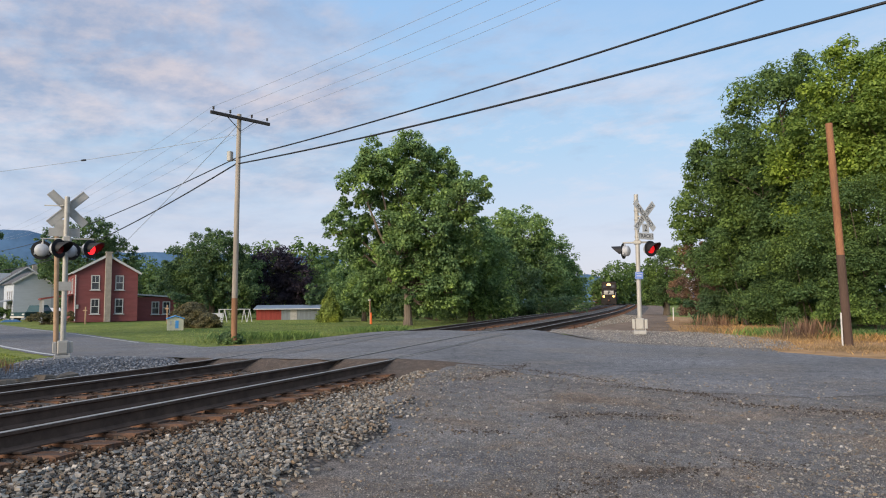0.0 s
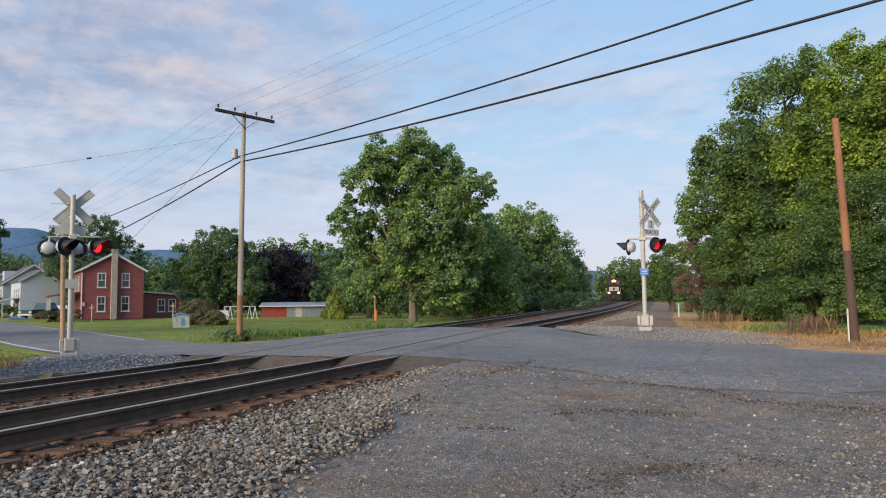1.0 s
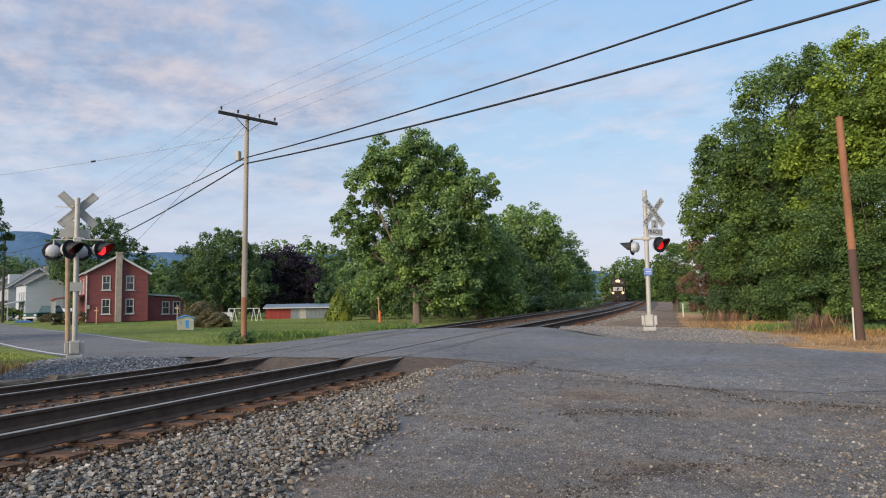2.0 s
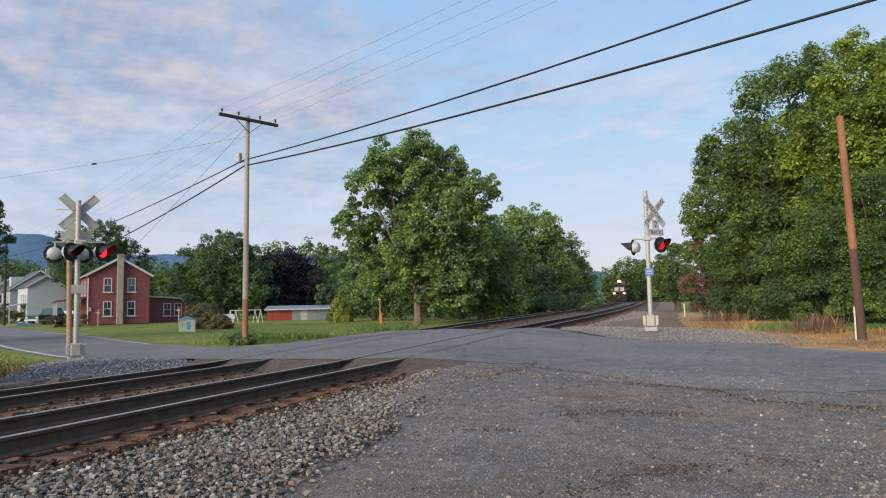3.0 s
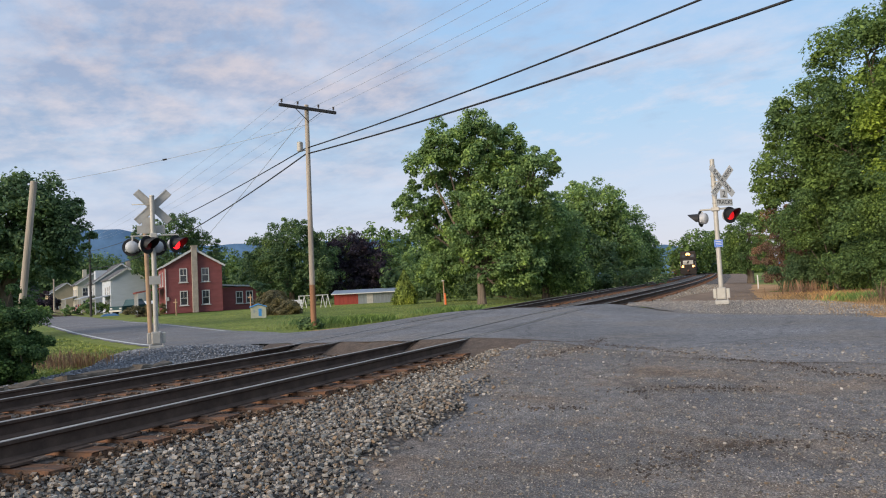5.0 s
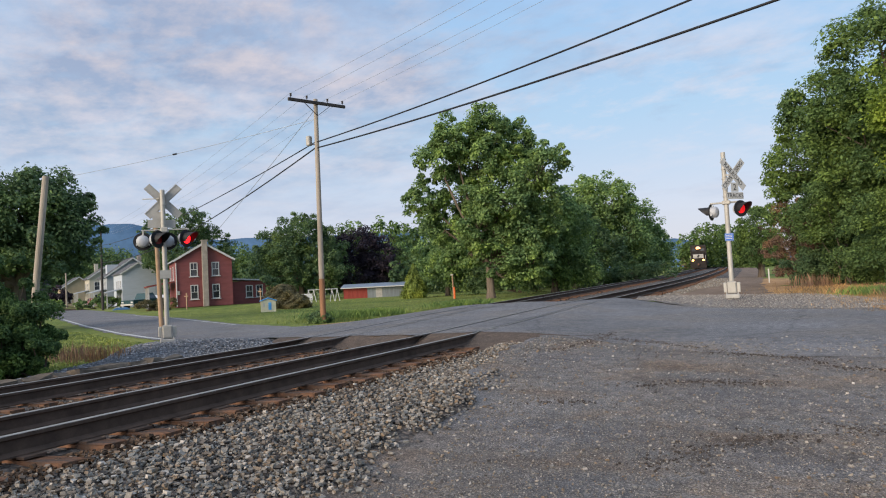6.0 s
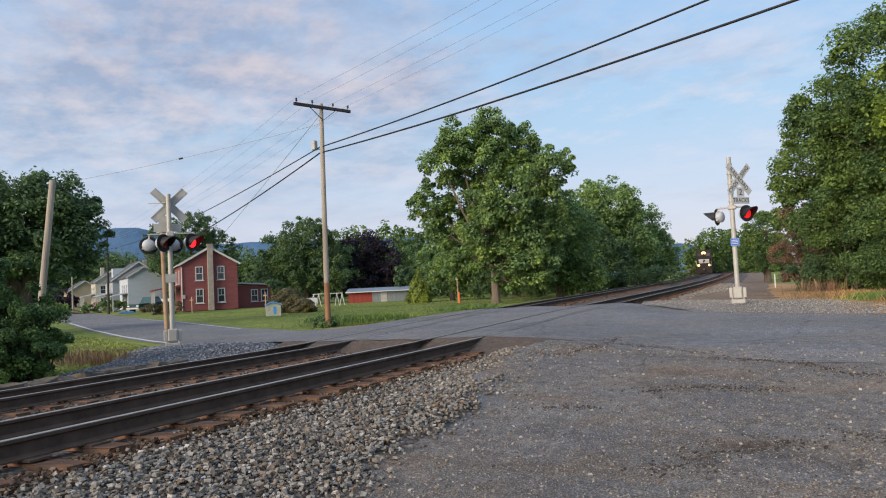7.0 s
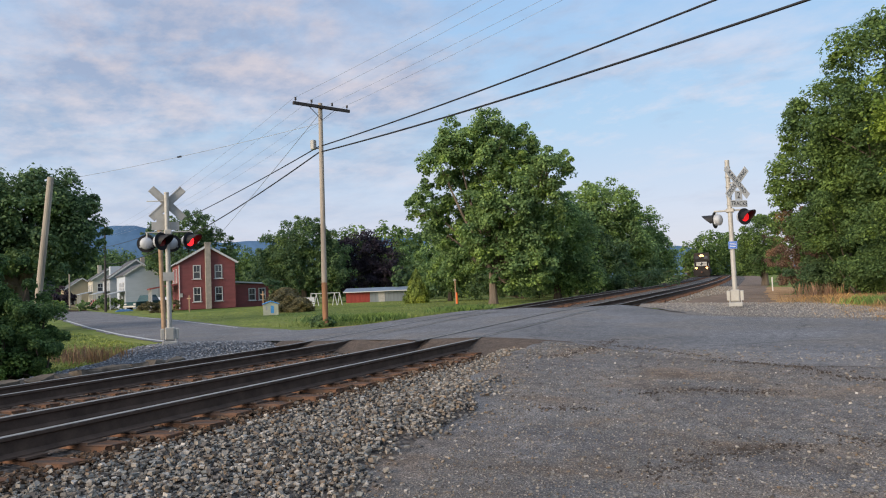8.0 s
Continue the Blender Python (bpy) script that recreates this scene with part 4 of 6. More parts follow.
P0 = Vector((-18.2, 22.6, 0))


def utility_pole():
    p = thing("utility_pole", "weathered wooden utility pole with a dark crossarm, browner at the foot", "utility pole", pose(P0.x, P0.y, -0.12))
    part("shaft", C(0.118, 0.09, (0, 0, 2.0), (0.06, 0.03, 9.74), 16), M_POLE, p)
    part("foot", C(0.128, 0.119, (0, 0, -0.2), (0, 0, 2.0), 16), M_POLEFOOT, p, "red-brown foot of the pole")
    m = Matrix.Translation((0.06, 0.03, 9.54)) @ Matrix.Rotation(math.atan2(ARM.y, ARM.x), 4, "Z")
    ca = part("crossarm", B(2.75, 0.10, 0.13, m @ pose(0, -0.15, 0), 0.01), M_DARKWOOD, p, "dark wooden crossarm")
    for off in (-1.25, -0.5, 0.5, 1.25):
        bm = C(0.012, 0.012, m @ Vector((off, -0.15, 0.06)), m @ Vector((off, -0.15, 0.16)), 8)
        pin = part("pin", bm, M_DARKWOOD, ca)
        bm = C(0.05, 0.035, m @ Vector((off, -0.15, 0.14)), m @ Vector((off, -0.15, 0.19)), 12)
        cyl(bm, 0.04, 0.045, m @ Vector((off, -0.15, 0.19)), m @ Vector((off, -0.15, 0.25)), 12)
        part("insulator", bm, M_DARKWOOD, ca, "small dark insulator")
    for s in (-1, 1):
        bm = bmesh.new()
        d = m @ Vector((s * 0.62, -0.15, -0.06)) - (m @ Vector((0, -0.13, -0.55)))
        box(bm, 0.03, 0.02, d.length, Matrix.Translation((m @ Vector((s * 0.31, -0.14, -0.305)))) @ d.to_track_quat("Z", "Y").to_matrix().to_4x4())
        part("brace", bm, M_DARKWOOD, p)
    part("terminal_box", B(0.2, 0.22, 0.42, pose(-0.28, -0.1, 7.95), 0.03), M_SIGNBACK, p, "grey terminal box")
    part("bracket", C(0.02, 0.02, (-0.3, -0.1, 7.8), (0.1, 0.0, 7.75), 8), M_DARKWOOD, p)
    return p


utility_pole()
P1, P2 = Vector((20, 7, 0)), Vector((-72.7, 49.8, 0))
for off, ze in ((-1.25, 10.9), (-0.5, 11.3), (0.5, 11.4), (1.25, 11.8)):
    q = P0 + ARM * off
    a = (q.x + 0.06, q.y, 9.66)
    wire("power_line", a, (P1.x + ARM.x * off, P1.y + ARM.y * off, ze), 0.5, 0.0055, M_WIREGREY, "thin grey power wire overhead")
    wire("power_line", a, (P2.x + ARM.x * off, P2.y + ARM.y * off, 9.0), 0.8, 0.0055, M_WIREGREY, "thin grey power wire overhead")
wire("telephone_cable", (-18.15, 22.6, 7.5), (20, 7, 7.6), 0.6, 0.03, M_WIRE, "thick black telephone cable overhead")
wire("telephone_cable", (-18.15, 22.6, 7.75), (20, 7, 8.85), 0.6, 0.026, M_WIRE, "thick black telephone cable overhead")
wire("telephone_cable", (-18.25, 22.6, 7.5), (P2.x, P2.y, 5.6), 1.2, 0.030, M_WIRE, "thick black telephone cable overhead")
wire("telephone_cable", (-18.25, 22.6, 7.75), (P2.x, P2.y, 7.6), 0.7, 0.024, M_WIRE, "thick black telephone cable overhead")
wire("guy_wire", (-18.25, 22.6, 9.1), (-31.5, 29.0, 5.0), 0.05, 0.012, M_WIREGREY, "thin grey steel guy wire")
SPAN_A, SPAN_B, SPAN_SAG = Vector((-18.25, 22.6, 8.75)), Vector((-50, 22, 8.6)), 0.42
span = wire("span_wire", SPAN_A, SPAN_B, SPAN_SAG, 0.011, M_WIREGREY, "thin span wire with small dark splices")
for k in (0.27, 0.53):
    p = SPAN_A.lerp(SPAN_B, k) - Vector((0, 0, 4 * SPAN_SAG * k * (1 - k)))
    part("splice", C(0.045, 0.045, p - Vector((0.12, 0, 0)), p + Vector((0.12, 0, 0)), 8), M_WIRE, span, "dark splice sleeve")


def plain_pole(name, label, base, top, r0, r1, mat):
    p = thing(name, label, "pole", pose(*base))
    d = Vector(top) - Vector(base)
    part("shaft", C(r0, r1, (0, 0, 0), d, 14), mat, p)
    return p


pr = plain_pole("stub_pole", "leaning red-brown bare wooden pole beside the road", (3.27, 19.73, 0.2), (3.10, 19.76, 6.21), 0.10, 0.085, M_POLERED)
part("foot", C(0.108, 0.1, (0, 0, -0.02), (-0.075, 0.012, 2.55), 14), M_POLEDARK, pr, "darker brown foot")
part("guard", B(0.035, 0.03, 0.95, pose(-0.15, -0.05, 0.6)), M_SIGN, pr, "white plastic wire guard")
plain_pole("stub_pole", "leaning grey bare wooden pole behind the shrubs", (-20.85, 11.87, -0.2), (-20.57, 12.33, 5.42), 0.105, 0.092, M_POLE)
plain_pole("utility_pole", "brown wooden pole behind the crossing signal", (-24.24, 19.31, -0.1), (-24.33, 19.22, 5.2), 0.10, 0.085, M_POST)
plain_pole("utility_pole", "dark roadside utility pole by the houses", (-72.7, 49.8, -0.1), (-72.7, 49.8, 9.4), 0.15, 0.10, M_DARKWOOD)
plain_pole("utility_pole", "distant roadside utility pole", (-112, 70, -0.1), (-112, 70, 7.4), 0.15, 0.10, M_POLE)

# ---------------------------------------------------------------- trees and plants


def leaf_cloud(lobes, n, size, seed, droop=0.0, clump=0.33, inner=0.25):
    """Leaves over ellipsoid lobes (x, y, z, rx, ry, rz): each lobe is broken into clumps, each clump covered with small folded leaves."""
    rng = np.random.default_rng(seed)
    vol = np.array([(l[3] * l[4] * l[5]) ** (2 / 3) for l in lobes])
    quads, hubs = [], []
    for l, share in zip(lobes, vol / vol.sum()):
        m = int(n * share)
        c, r = np.array(l[:3]), np.array(l[3:])
        rm = float(r.mean())
        k = max(8, int(44 * min(2.4, (rm / 1.6) ** 1.3)))
        d = rng.normal(size=(k, 3))
        d /= np.linalg.norm(d, axis=1, keepdims=True)
        rad = 0.55 + 0.55 * rng.random((k, 1))
        hub = c + d * r * rad
        hr = rm * clump * (0.35 + 0.85 * rng.random(k) ** 1.3) * (1.25 - 0.5 * (rad[:, 0] - 0.55) / 0.55)
        hubs.append((c, hub, hr))
        pick = rng.integers(0, k, m)
        u = rng.normal(size=(m, 3))
        u /= np.linalg.norm(u, axis=1, keepdims=True)
        u[:, 2] = np.where(u[:, 2] < -0.6, -u[:, 2] * 0.5, u[:, 2])
        shell = np.where(rng.random(m) < inner, rng.random(m), 0.75 + 0.35 * rng.random(m))[:, None]
        p = hub[pick] + u * hr[pick][:, None] * shell * np.array([1.08, 1.08, 0.95])
        p[:, 2] -= droop * rng.random(m) * hr[pick] * 1.5
        nrm = u * 0.8 + np.array([0, 0, 0.55]) + rng.normal(size=(m, 3)) * 0.55
        nrm /= np.linalg.norm(nrm, axis=1, keepdims=True)
        t = np.cross(nrm, rng.normal(size=(m, 3)))
        t /= np.linalg.norm(t, axis=1, keepdims=True) + 1e-9
        b = np.cross(nrm, t)
        s = (size * (0.6 + 0.8 * rng.random(m)))[:, None]
        quads.append(np.stack([p - t * s, p + b * s * 0.62 + nrm * s * 0.18, p + t * s, p - b * s * 0.62 + nrm * s * 0.18], 1))
    return np.concatenate(quads), hubs


def tree(name, label, x, y, lobes, n, size, leaf, trunk_r, trunk_h, bark, seed, droop=0.0, z0=None, group="", category="tree", limbs=10, inner=0.25, clump=0.33):
    """A tree whose local y points away from the road corner; lobes are given in that frame."""
    z = float(ground_z(x, y)) if z0 is None else z0
    top = thing(name, label, category, pose(x, y, z, 0, 0, math.degrees(math.atan2(-x, y))), group)
    quads, hubs = leaf_cloud(lobes, int(n * 1.9), size * 0.68, seed, droop, clump, inner)
    mesh_quads("crown", quads, leaf, top)
    r = random.Random(seed)
    bm = bmesh.new()
    if trunk_r:
        fork = Vector((0, 0, trunk_h))
        cyl(bm, trunk_r * 1.35, trunk_r, (0, 0, -0.15), (0.02, 0, 0.5), 12)
        cyl(bm, trunk_r, trunk_r * 0.75, (0.02, 0, 0.5), fork, 12)
        for (c, hub, hr) in hubs:
            c = Vector(c)
            k = fork.lerp(c, 0.55) + Vector((r.uniform(-0.2, 0.2), r.uniform(-0.2, 0.2), 0))
            cyl(bm, trunk_r * 0.55, trunk_r * 0.3, fork, k, 7)
            cyl(bm, trunk_r * 0.3, trunk_r * 0.14, k, c, 6)
            for i in r.sample(range(len(hub)), min(limbs, len(hub))):
                cyl(bm, trunk_r * 0.14, 0.015, c.lerp(k, r.uniform(0, 0.5)), Vector(hub[i]), 5)
    else:
        for (c, hub, hr) in hubs:
            for i in r.sample(range(len(hub)), min(limbs, len(hub))):
                cyl(bm, 0.03, 0.008, (c[0] * 0.3 + r.uniform(-0.1, 0.1), c[1] * 0.3, -0.05), Vector(hub[i]), 5)
    part("trunk" if trunk_r else "stem", bm, bark, top)
    return top


def at(bearing, dist):
    """The spot at a given bearing (degrees to the left of +y) and distance."""
    a = radians(bearing)
    return (-math.sin(a) * dist, math.cos(a) * dist)


def dense_plant(name, label, x, y, h, rad, shape, n, size, leaf, seed, category="shrub", group="", stretch=1.0):
    """A plant with a closed outline: leaves over a lumpy surface of revolution. shape(u): share of the radius at height share u."""
    rng = np.random.default_rng(seed)
    top = thing(name, label, category, pose(x, y, float(ground_z(x, y)) + 0.02, 0, 0, math.degrees(math.atan2(-x, y))), group)
    u = rng.random(n * 3)
    w = np.array([shape(v) for v in u])
    u = u[rng.random(n * 3) < w + 0.08][:n]
    w = np.array([shape(v) for v in u])
    n = len(u)
    a = rng.random(n) * 6.2832
    lump = 1 + 0.13 * np.sin(3 * a + 9 * u + seed) + 0.12 * np.sin(7 * a - 13 * u + seed) + 0.06 * np.sin(13 * a + 21 * u)
    r = rad * w * lump * (1.0 - 0.22 * rng.random(n) ** 1.5 + 0.05 * rng.normal(size=n))
    p = np.stack([r * np.cos(a) * stretch, r * np.sin(a), h * u + 0.04 * h * rng.normal(size=n) * (1 - u)], -1)
    p[:, 2] = np.maximum(p[:, 2], 0.0)
    nrm = np.stack([np.cos(a), np.sin(a), 0.35 + u], -1) + rng.normal(size=(n, 3)) * 0.5
    nrm /= np.linalg.norm(nrm, axis=1, keepdims=True)
    t = np.cross(nrm, rng.normal(size=(n, 3)))
    t /= np.linalg.norm(t, axis=1, keepdims=True) + 1e-9
    b = np.cross(nrm, t)
    s = (size * (0.6 + 0.8 * rng.random(n)))[:, None]
    mesh_quads("foliage", np.stack([p - t * s, p + b * s * 0.6 + nrm * s * 0.15, p + t * s, p - b * s * 0.6 + nrm * s * 0.15], 1), leaf, top)
    bm = bmesh.new()
    cyl(bm, 0.06, 0.02, (0, 0, -0.06), (0, 0, h * 0.7), 8)
    part("stem", bm, M_BARK, top)
    return top


def mound_shape(u):
    return math.sqrt(max(0.0, 1 - u * u)) * (0.86 + 0.14 * min(1, u * 5))


def cone_shape(u):
    return (1 - u) ** 0.8 * (0.8 + 0.2 * min(1, u * 8))


BOUGHS = ((-2.3, 12.0, 1.5), (0.2, 12.7, 1.6), (2.5, 12.1, 1.5), (-3.4, 10.2, 1.5), (-0.5, 10.3, 2.0), (2.5, 10.1, 1.9), (4.5, 9.5, 1.5), (-4.5, 7.5, 1.5), (-1.9, 7.9, 1.9),
          (1.3, 7.6, 2.1), (4.1, 7.2, 1.8), (-3.3, 5.4, 1.5), (-0.6, 5.1, 1.8), (2.4, 4.9, 1.9), (4.2, 4.6, 1.6), (1.4, 3.2, 1.5), (-1.5, 3.4, 1.3), (-2.9, 2.7, 1.1), (3.2, 2.4, 1.4), (0.9, 1.5, 0.9))
tree("maple_tree", "large full green maple on the lawn beside the tracks", -20.8, 45.4,
     [(x, (i % 3 - 1) * 1.3 * (1 if z > 4 else 0.6), z, r * 1.08, r * 1.15, r) for i, (x, z, r) in enumerate(BOUGHS)],
     56000, 0.17, L_MAPLE, 0.31, 2.6, M_BARKGREY, 21, limbs=6)
tree("willow_tree", "drooping pale green tree beside the maple", *at(19.2, 57), [(0, 0, 5.6, 2.9, 2.4, 3.2), (1.4, 0.4, 3.4, 2.5, 2.2, 2.6), (-1.8, 0, 3.2, 2.2, 2.0, 2.4)],
     17000, 0.17, L_MAPLE, 0.3, 2.0, M_BARK, 22, droop=0.9)
tree("hedgerow_tree", "tall green tree in the hedgerow along the tracks", *at(15.0, 76), [(0.3, 0, 9.0, 3.4, 3.0, 3.0), (-2.6, 0, 7.4, 2.8, 2.6, 2.8), (2.2, 0.5, 5.2, 3.2, 2.8, 3.0)],
     15000, 0.2, L_MAPLE, 0.3, 3, M_BARK, 23, group="hedgerow trees")
tree("hedgerow_tree", "thin-topped green tree in the hedgerow along the tracks", *at(16.3, 80), [(0, 0, 10.0, 2.9, 2.6, 2.8), (-1.0, 0, 6.0, 3.4, 3.0, 3.4)],
     9000, 0.2, L_MAPLE, 0.3, 3, M_BARK, 24, group="hedgerow trees")
tree("hedgerow_tree", "dark green tree in the hedgerow along the tracks", *at(17.6, 70), [(0, 0, 4.6, 3.2, 2.8, 3.0), (-2.4, 0, 3.2, 2.6, 2.4, 2.4), (2.4, -0.5, 3.0, 2.8, 2.4, 2.6)],
     14000, 0.19, L_DARK, 0.3, 1.6, M_BARK, 25, group="hedgerow trees")
tree("hedgerow_tree", "dark green tree in the hedgerow along the tracks", *at(12.6, 86), [(0, 0, 6.9, 3.2, 2.8, 3.0), (1.6, 0.4, 3.6, 3.0, 2.8, 2.6), (-1.8, 0, 3.4, 3.0, 2.8, 2.6)],
     12000, 0.2, L_MAPLE, 0.3, 2, M_BARK, 26, group="hedgerow trees")
tree("hedgerow_tree", "dark green tree at the end of the hedgerow", *at(11.7, 104), [(0, 0, 5.8, 3.0, 2.8, 2.8), (1.2, 0.4, 2.8, 2.8, 2.8, 2.2)],
     9000, 0.22, L_DARK, 0.3, 2, M_BARK, 27, group="hedgerow trees")
tree("hedgerow_shrub", "dense green shrubs along the field edge", *at(20.5, 62), [(0, 0, 1.2, 3.2, 1.2, 1.2), (4.5, 0, 1.1, 2.8, 1.2, 1.1), (9, 0.5, 1.2, 3, 1.2, 1.2), (-4.5, 0, 1.3, 2.6, 1.2, 1.3)],
     16000, 0.14, L_DARK, 0, 0, M_BARK, 28, category="shrub")
tree("broadleaf_tree", "light green tree behind the lawn", *at(31.6, 86), [(0, 0, 4.2, 2.4, 2.2, 2.2), (1.8, 0, 2.6, 2.6, 2.2, 2.2), (-1.6, 0, 2.4, 2.2, 2, 2.0)],
     9000, 0.18, L_MAPLE, 0.22, 1.6, M_BARK, 29)
tree("broadleaf_tree", "green tree behind the lawn, half hidden by the maple", *at(28.3, 64), [(0, 0, 3.6, 2.6, 2.2, 2.4), (1.6, 0, 2.2, 2.4, 2, 2)],
     9000, 0.18, L_MAPLE, 0.22, 1.6, M_BARK, 30)
tree("purple_beech", "dark purple-leaved tree behind the shed", *at(35.9, 85), [(0, 0, 6.0, 3.0, 2.8, 2.9), (-2.6, 0, 5.2, 2.4, 2.2, 2.4), (2.6, 0, 4.6, 2.8, 2.6, 2.8), (-1.2, -0.6, 2.8, 3.6, 2.4, 2.0), (3.4, 0, 2.6, 2.4, 2.2, 1.8)],
     22000, 0.17, L_PURPLE, 0.3, 1.6, M_BARK, 31)
tree("broadleaf_tree", "round dark green tree behind the swing set", *at(40.6, 80), [(0, 0, 7.2, 3.0, 2.8, 2.8), (-2.4, 0, 5.8, 2.7, 2.5, 2.7), (2.6, 0, 5.4, 2.6, 2.4, 2.8), (-1.6, -0.4, 3.4, 3.2, 2.4, 2.2), (2.6, -0.4, 3.2, 2.8, 2.4, 2.2)],
     24000, 0.17, L_DARK, 0.36, 1.9, M_BARK, 32)
tree("broadleaf_tree", "airy green tree behind the red house", *at(49.6, 96), [(0, 0, 10.2, 3.2, 3, 2.6), (-3.4, 0, 9.0, 2.6, 2.4, 2.2), (3.4, 0, 8.0, 2.6, 2.4, 2.2), (-1, 0, 6.0, 4.4, 3, 2.6), (3.8, 0, 5.4, 2.4, 2.4, 2.4)],
     15000, 0.2, L_DARK, 0.4, 3.0, M_BARK, 33, clump=0.26)
tree("broadleaf_tree", "large rounded green tree beside the road", *at(61.0, 41), [(0.4, 0, 6.2, 2.8, 2.6, 2.4), (2.0, 0.2, 5.3, 2.3, 2.2, 2.2), (-3.0, 0, 5.6, 3.0, 3.0, 2.6), (0.4, -0.8, 4.2, 3.0, 2.4, 1.5), (-5.5, 0, 5.2, 3.0, 3.0, 3.0), (-4, -0.5, 3.4, 3.2, 2.6, 2.2)],
     42000, 0.15, L_DARK, 0.42, 2.4, M_BARK, 34)
for k, (ang, dd, hh, rr) in enumerate(((60.2, 17.0, 1.8, 0.65), (61.6, 17.3, 2.55, 0.8), (63.8, 17.6, 3.05, 0.9), (66.8, 17.3, 3.2, 1.0), (70.0, 17.5, 3.3, 1.1), (59.6, 16.5, 1.05, 0.5), (62.3, 16.6, 1.5, 0.8), (66.0, 16.6, 1.7, 0.9))):
    tree("shrub", "dense dark green shrub beside the far track", *at(ang, dd), [(0, 0, hh * 0.74, rr * 0.85, rr * 0.8, hh * 0.3), (-0.1 * rr, 0, hh * 0.5, rr * 0.9, rr * 0.9, hh * 0.32), (0, -0.1, hh * 0.25, rr * 0.9, rr * 0.9, hh * 0.27)], 15000, 0.046, L_SHRUB, 0, 0, M_BARK, 44 + k, 0.35, category="shrub", group="trackside shrubs", limbs=4, inner=0.5, clump=0.36)
dense_plant("arborvitae", "cone-shaped yellow-green arborvitae on the lawn", -31.6, 52.3, 3.1, 1.25, cone_shape, 9000, 0.075, L_YEW, 36)
dense_plant("clipped_bush", "rounded brown-green clipped bush on the lawn", *at(42.1, 52.5), 1.85, 1.45, mound_shape, 9000, 0.06, L_BROWN, 37, group="clipped bushes")
dense_plant("clipped_bush", "smaller rounded brown-green clipped bush", *at(40.9, 51.0), 1.05, 0.95, mound_shape, 5000, 0.06, L_BROWN, 38, group="clipped bushes")
dense_plant("weed_clump", "dark weeds round the foot of the utility pole", -18.5, 22.75, 0.5, 0.5, mound_shape, 2200, 0.045, L_DARK, 43, group="weed clumps")
tree("small_tree", "small grey-green ornamental tree beside the red house", *at(43.0, 60), [(0, 0, 2.0, 0.9, 0.9, 0.7), (0.3, 0, 1.2, 0.9, 0.8, 0.6)], 5000, 0.09, L_DARK, 0.08, 1.0, M_BARK, 39)

# the wood on the other side of the line
EAST = (
    (-3.6, 47, [(0, 0, 8.4, 2.6, 2.4, 2.6), (-1.4, 0, 5.2, 2.8, 2.6, 2.6), (1.6, 0, 4.6, 3, 2.6, 2.8)], L_DARK, 13000),
    (-1.4, 39, [(0, 0, 8.6, 2.2, 2.2, 2.4), (-1.3, 0, 6.2, 2.0, 2.0, 1.9), (1.4, -0.4, 6.4, 2.6, 2.4, 2.8), (-1.0, -0.4, 3.6, 2.0, 2.0, 2.2)], L_WOOD, 21000),
    (-5.6, 36.5, [(-0.6, 0, 11.0, 2.1, 2.0, 2.1), (1.6, 0, 8.0, 2.4, 2.4, 2.6), (-1.6, -0.3, 6.4, 2.4, 2.2, 2.6), (0, -0.8, 4.0, 2.6, 2.2, 2.4)], L_WOOD, 21000),
    (-9.6, 34.5, [(0, 0, 10.3, 2.1, 2.1, 2.1), (-1.2, -0.3, 7.6, 2.4, 2.4, 2.4), (1.6, -0.2, 7.2, 2.4, 2.2, 2.8), (0, -0.8, 4.8, 2.6, 2.2, 2.2)], L_BRIGHT, 24000),
    (-13.6, 33.5, [(0, 0, 9.3, 2.2, 2.2, 2.2), (-1.4, 0, 8.0, 2.4, 2.4, 2.6), (1.6, -0.4, 5.8, 2.6, 2.4, 2.6)], L_BRIGHT, 24000),
    (-18.4, 33, [(0, 0, 9.0, 2.6, 2.4, 2.4), (-1.6, 0, 7.6, 2.6, 2.4, 2.6), (1.0, 0, 5.2, 3.0, 2.6, 2.0)], L_BRIGHT, 18000),
    (3.2, 62, [(0, 0, 4.2, 1.7, 1.7, 1.8), (-0.6, 0, 2.4, 1.7, 1.6, 1.8)], L_WOOD, 8000),
)
for i, (ang, d, lobes, leaf, n) in enumerate(EAST):
    tree("woodland_tree", "tall dense green tree at the wood's edge" if leaf is not L_BRIGHT else "tall bright green tree at the wood's edge", *at(ang - 0.9 if ang < 0 else ang, d), lobes, int(n * 1.35), 0.115, leaf, 0.26, 3.4, M_BARK, 50 + i, group="trees of the wood", inner=0.3)
